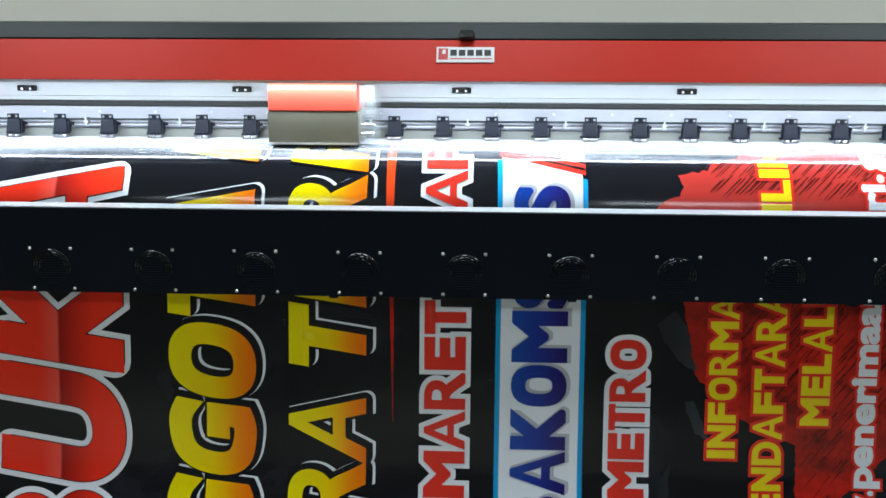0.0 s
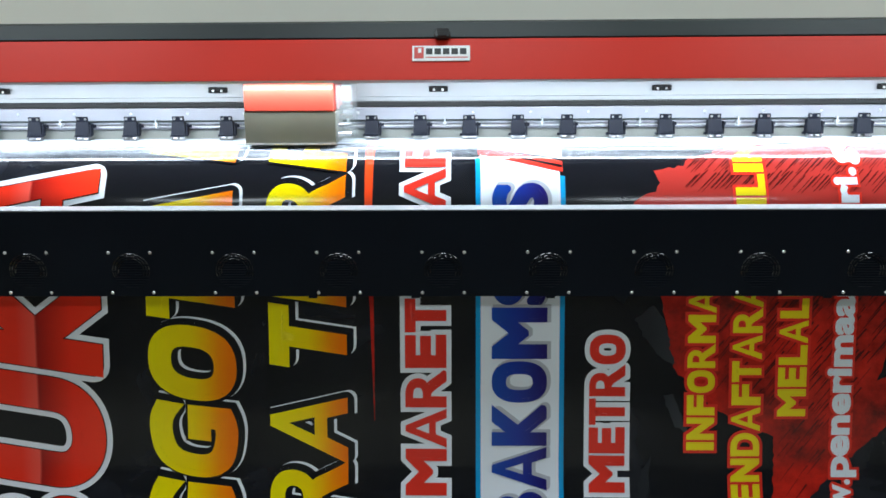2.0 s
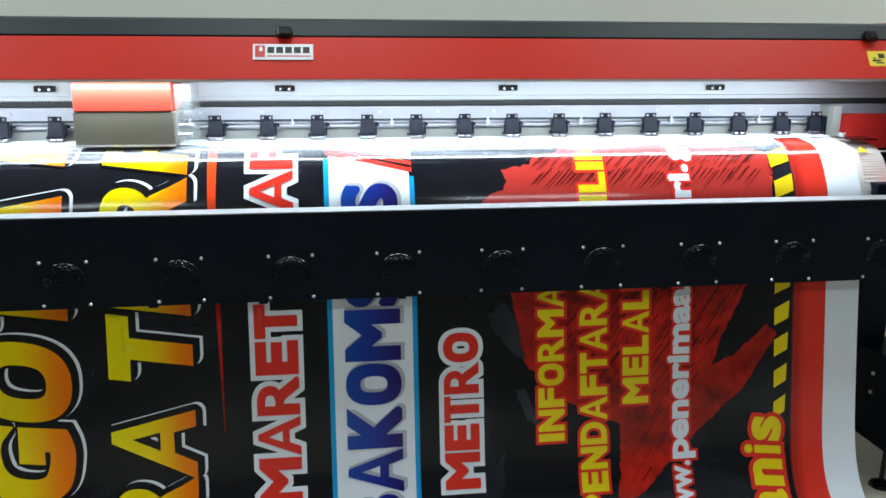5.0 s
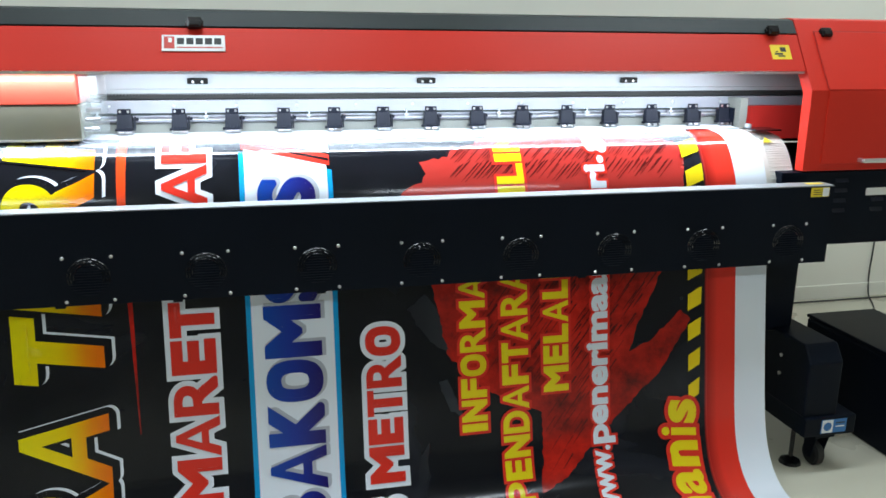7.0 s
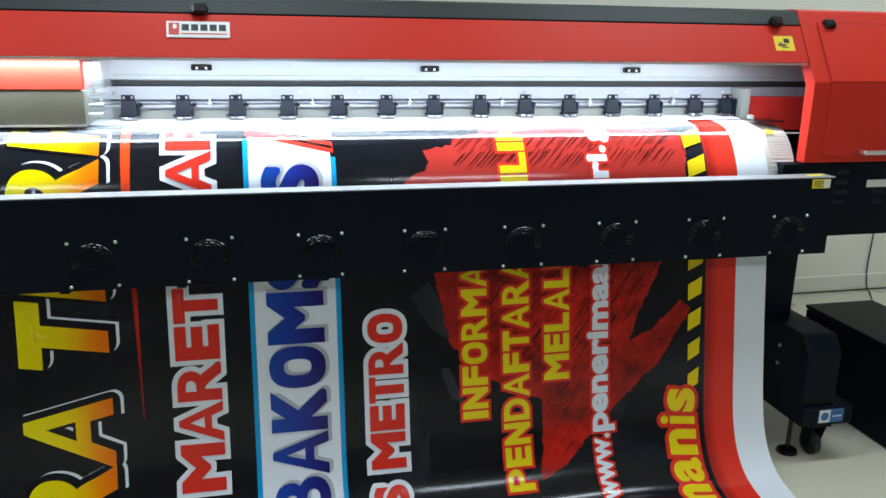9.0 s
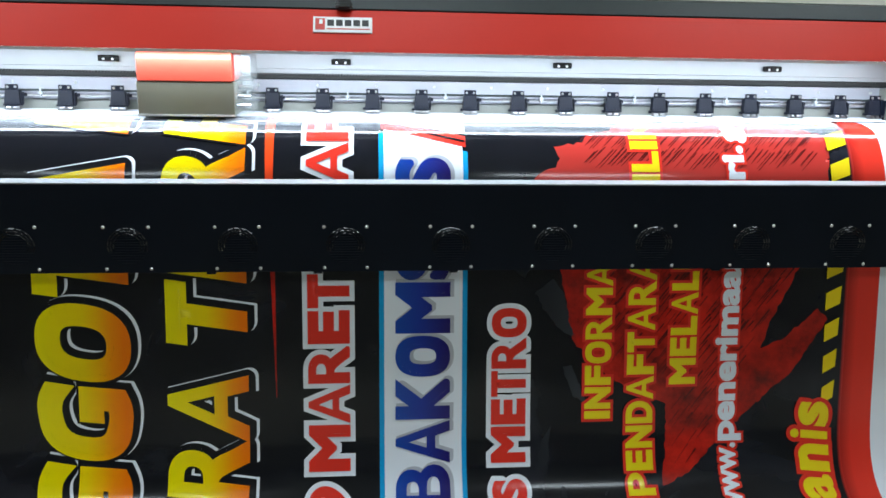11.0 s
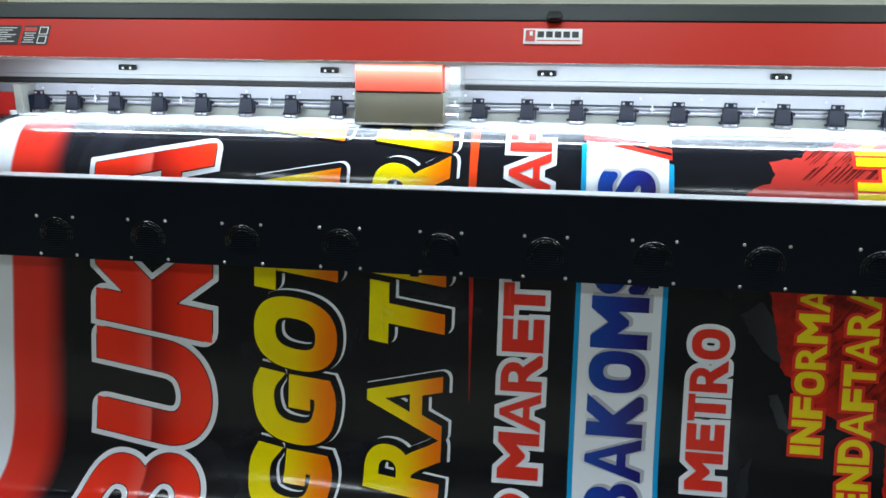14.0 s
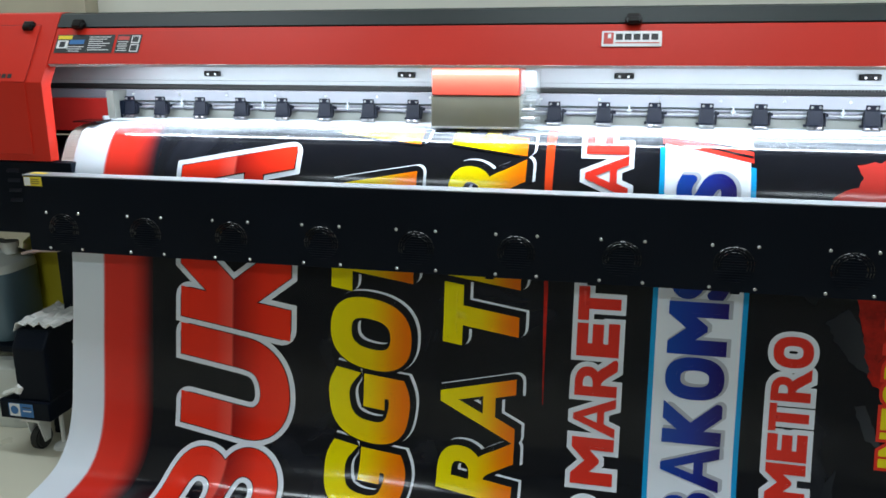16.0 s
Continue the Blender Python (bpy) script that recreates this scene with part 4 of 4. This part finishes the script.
# white strip with cyan edges
sheet_part("white_strip", poly([(0.083, 0.262), (0.315, 0.322), (0.315, 1.345), (0.083, 1.300)]), INKCYAN, 1, 0, 1, "cyan edging")
sheet_part("white_strip", poly([(0.096, 0.255), (0.302, 0.308), (0.302, 1.355), (0.096, 1.312)]), INKWHITE, 2, 0, 1, "white panel")
for v in (1.318, 0.228):
    sheet_part("diagonal_stripe", poly([(0.090, v), (0.310, v + 0.050), (0.310, v + 0.082), (0.090, v + 0.026)]), INKRED, 3, 0, 1)
    sheet_part("diagonal_stripe", poly([(0.092, v + 0.010), (0.308, v + 0.062), (0.308, v + 0.069), (0.120, v + 0.020)]), INKBLACK, 4, 0, 1)
sheet_part("white_strip", poly([(0.090, 0.10), (0.310, 0.14), (0.310, 0.27), (0.090, 0.222)]), INKWHITE, 2, 0, 1)
sheet_part("white_strip", poly([(0.090, 1.37), (0.310, 1.42), (0.310, 1.60), (0.090, 1.60)]), INKWHITE, 2, 0, 1)

# the lines of lettering
text_line([("B", 1.165, 1.455), ("U", 0.848, 1.145), ("K", 0.560, 0.828), ("A", 0.275, 0.548)], -1.248, -0.905,
          [(INKWHITE, 0.0175, 2, 0, 0), (INKBLACK, 0.0025, 3, 0, 0), (INKBIG, 0.0, 4, 0, 0)], "two-tone red capitals with a white outline", 0.15, 0.075)
YCOATS = [(INKWHITE, 0.012, 2, 0.0135, -0.0105), (INKBLACK, 0.012, 3, 0.006, -0.006), (INKYELLOW, 0.0, 4, 0, 0)]
text_line([("N", 1.345, 1.53), ("G", 1.137, 1.327), ("G", 0.929, 1.121), ("O", 0.715, 0.915), ("T", 0.535, 0.705), ("A", 0.345, 0.525), ("P", 0.085, 0.262)], -0.785, -0.550,
          YCOATS, "yellow to orange italic capitals with a white shadow line", 0.15, 0.075)
text_line([("T", 1.62, 1.78), ("A", 1.43, 1.61), ("R", 1.075, 1.235), ("A", 1.245, 1.42), ("A", 0.895, 1.067), ("T", 0.668, 0.833), ("E", 0.492, 0.650), ("R", 0.312, 0.478), ("P", 0.130, 0.292)], -0.462, -0.256,
          YCOATS, "yellow to orange italic capitals with a white shadow line", 0.15, 0.075)
RCOATS = [(INKWHITE, 0.013, 2, 0, 0), (INKRED, 0.0, 4, 0, 0)]
text_line(run("MARET", 0.640, 1.172) + [("-", 0.578, 0.602)] + run("11", 0.460, 0.545) + run("APRI", 0.02, 0.413) + run("19", 1.203, 1.345), -0.103, 0.006,
          RCOATS, "red capitals and figures with a white outline", 0.0, 0.075)
text_line(run("BAKOMSUS", 0.337, 1.272), 0.125, 0.270, [(INKGREY, 0.004, 3, 0.006, -0.004), (INKBLUE, 0.0, 4, 0, 0)], "navy blue capitals on the white panel", 0.0, 0.075)
text_line(run("METRO", 0.735, 1.162) + run("POLRES", 1.200, 1.66), 0.381, 0.475, RCOATS, "red capitals with a white outline", 0.0, 0.075)
SCOATS = [(INKRED, 0.008, 3, 0, 0), (INKPLAIN, 0.0, 4, 0, 0)]
text_line(run("INFORMASI", 0.530, 1.048) + [("&", 0.415, 0.478)], 0.636, 0.708, SCOATS, "yellow capitals with a red outline", 0.0, 0.065)
text_line(run("PENDAFTARAN", 0.532, 1.262) + run("ONLINE", 0.150, 0.522), 0.752, 0.828, SCOATS, "yellow capitals with a red outline", 0.0, 0.065)
text_line(run("MELALUI", 0.548, 0.958), 0.872, 0.946, SCOATS, "yellow capitals with a red outline", 0.0, 0.065)
WCOATS = [(INKRED, 0.007, 3, 0, 0), (INKWHITE, 0.0, 4, 0, 0)]
text_line([("www.", 1.122, 1.315)], 1.019, 1.066, WCOATS, "white web address with a red outline", 0.0, 0.06)
text_line([("penerimaan", 0.585, 1.117), (".polri.", 0.300, 0.578), ("go.id", 0.08, 0.292)], 1.000, 1.083, WCOATS, "white web address with a red outline", 0.0, 0.065)
text_line([("m", 1.295, 1.40), ("a", 1.215, 1.287), ("n", 1.133, 1.207)], 1.248, 1.337, [(INKRED, 0.012, 3, 0, 0), (INKPLAIN, 0.0, 4, 0, 0)], "yellow slanted letters with a red outline", 0.10, 0.08)
text_line([("i", 1.093, 1.118)], 1.226, 1.335, [(INKRED, 0.012, 3, 0, 0), (INKPLAIN, 0.0, 4, 0, 0)], "yellow slanted letter with a red outline", 0.10, 0.08)
text_line([("s", 1.012, 1.082)], 1.248, 1.337, [(INKRED, 0.012, 3, 0, 0), (INKPLAIN, 0.0, 4, 0, 0)], "yellow slanted letter with a red outline", 0.10, 0.08)

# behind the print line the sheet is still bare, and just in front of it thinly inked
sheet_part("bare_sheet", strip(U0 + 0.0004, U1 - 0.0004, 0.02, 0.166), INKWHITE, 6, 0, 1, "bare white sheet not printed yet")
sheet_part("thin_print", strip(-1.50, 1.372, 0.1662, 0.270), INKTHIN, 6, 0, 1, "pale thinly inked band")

# ---------------- things beside the machine ----------------
chest = thing("floor_case", "long black metal case on the floor beside the printer foot", "case", (2.22, 0.4, 0))
part("case_body", box(-0.17, 0.11, -0.40, 0.075, 0.0, 0.318, 0.008), BLACK, chest)
part("case_lid", box(-0.172, 0.112, -0.402, 0.077, 0.320, 0.333, 0.004), BLACK, chest)
cable("wall_cable", [(3.19, 1.485, 1.2), (3.195, 1.48, 0.7), (3.20, 1.48, 0.3), (3.20, 1.47, 0.03), (3.15, 1.38, 0.005), (2.98, 1.14, 0.005)], 0.0038, CABLE, "thin dark cable hanging down the wall")
cable("floor_cable", [(1.3, 1.44, 0.008), (2.2, 1.45, 0.008), (2.9, 1.44, 0.008), (4.2, 1.45, 0.008)], 0.0045, CABLE, "dark cable along the foot of the wall")
cable("wall_cable", [(3.75, 1.48, 0.9), (3.68, 1.475, 0.40), (3.5, 1.42, 0.06), (3.3, 1.30, 0.005), (3.0, 1.12, 0.005)], 0.0038, CABLE, "thin dark cable slung down the wall")


def jug(x, y, z, w, d, h, mat, label, turn=0, upper=None):
    """Blow-moulded can: rounded body, shoulder, handle with a hole, neck and cap."""
    j = thing("ink_jug", label, "jug", (x, y, z), "ink jugs")
    j.rotation_euler = (0, 0, radians(turn))
    bm = bmesh.new()
    rings = [(0.96, 0.0), (1.0, 0.02), (1.0, 0.62 * h), (1.0, 0.70 * h), (0.96, 0.78 * h), (0.70, 0.86 * h), (0.60, 0.88 * h)]
    n = 28
    prev = None
    for s, zz in rings:
        vs = []
        for i in range(n):
            a = 6.2832 * i / n
            c, q = math.cos(a), math.sin(a)
            e = 0.45
            vs.append(bm.verts.new((w / 2 * s * math.copysign(abs(c) ** e, c), d / 2 * s * math.copysign(abs(q) ** e, q), zz)))
        if prev:
            for i in range(n):
                bm.faces.new((prev[i], prev[(i + 1) % n], vs[(i + 1) % n], vs[i]))
        else:
            bm.faces.new(vs[::-1])
        prev = vs
    bm.faces.new(prev)
    body = part("jug_body", bm, mat, j, "", True)
    if upper:
        # the part above the ink shows the pale plastic
        body.data.materials.append(upper)
        for f in body.data.polygons:
            if f.center.z > 0.69 * h:
                f.material_index = 1
        mat = upper
    bm = box(-w * 0.36, w * 0.20, -d * 0.10, d * 0.10, 0.955 * h, h, 0.006)
    add_box(bm, -w * 0.36, -w * 0.26, -d * 0.10, d * 0.10, 0.86 * h, 0.97 * h, 0.006)
    add_box(bm, w * 0.10, w * 0.20, -d * 0.10, d * 0.10, 0.86 * h, 0.97 * h, 0.006)
    part("jug_handle", bm, mat, j)
    bm = rod((w * 0.32, 0, 0.86 * h), (w * 0.32, 0, 0.93 * h), w * 0.11, 16)
    add_rod(bm, (w * 0.32, 0, 0.93 * h), (w * 0.32, 0, 0.985 * h), w * 0.13, 16)
    part("jug_cap", bm, WHITE, j, "screw cap", True)
    return j


jug(-2.03, 0.22, 0.0, 0.22, 0.17, 0.272, JUGWHITE, "white plastic ink jug on the floor")
tray = thing("jug_shelf", "low dark shelf that carries ink jugs", "shelf", (-2.06, 0.40, 0))
part("shelf_board", box(-0.20, 0.26, -0.26, 0.26, 0.276, 0.298, 0.003), BLACK, tray)
for q in ((-0.19, -0.25), (0.25, 0.25), (-0.19, 0.25), (0.25, -0.25)):
    part("shelf_leg", box(q[0] - 0.01, q[0] + 0.01, q[1] - 0.01, q[1] + 0.01, 0, 0.276, 0.002), BLACK, tray)
jug(-2.075, 0.26, 0.299, 0.23, 0.20, 0.33, JUGBLUE, "pale plastic jug of blue-grey ink on a shelf", 0, JUGWHITE)
jug(-1.95, 0.45, 0.299, 0.24, 0.18, 0.37, JUGYELLOW, "yellow plastic ink jug on a shelf")

cable("waste_tube", [(-1.83, 0.12, 0.628), (-1.76, 0.10, 0.645), (-1.68, 0.10, 0.652), (-1.60, 0.16, 0.656), (-1.56, 0.30, 0.66)], 0.0055, TUBE, "pale pink plastic tube slung under the printer")
cable("loose_cable", [(-2.02, 0.30, 0.692), (-1.92, 0.24, 0.697), (-1.83, 0.19, 0.690), (-1.75, 0.16, 0.672), (-1.70, 0.20, 0.64)], 0.0042, CABLE, "dark cable hanging below the cabinet")
lever = part("foot_lever", rod((-1.872, 0.012, 0.194), (-1.815, 0.004, 0.222), 0.010, 12, 0.007), WHITE, printer, "white plastic clamp lever on the foot", True)
part("lever_knob", rod((-1.815, 0.004, 0.214), (-1.800, 0.002, 0.234), 0.015, 14, 0.012), WHITE, lever, "", True)

# crumpled paper wipe on the foot
bm = bmesh.new()
n = 14
gp = [[bm.verts.new((-1.825 + 0.15 * i / n, 0.03 + 0.20 * j / n, 0.414 + 0.012 * noise.noise(Vector((i * 0.6, j * 0.5, 1))) + 0.008 + (0.012 * abs(math.sin(i * 0.9))) - (0.02 if i == 0 else 0))) for j in range(n + 1)] for i in range(n + 1)]
for i in range(n):
    for j in range(n):
        bm.faces.new((gp[i][j], gp[i + 1][j], gp[i + 1][j + 1], gp[i][j + 1]))
wipe = part("paper_wipe", bm, PAPER)
md = wipe.modifiers.new("thickness", "SOLIDIFY")
md.thickness = 0.003
tagged(wipe, "crumpled white paper wipe on the black foot", "paper")
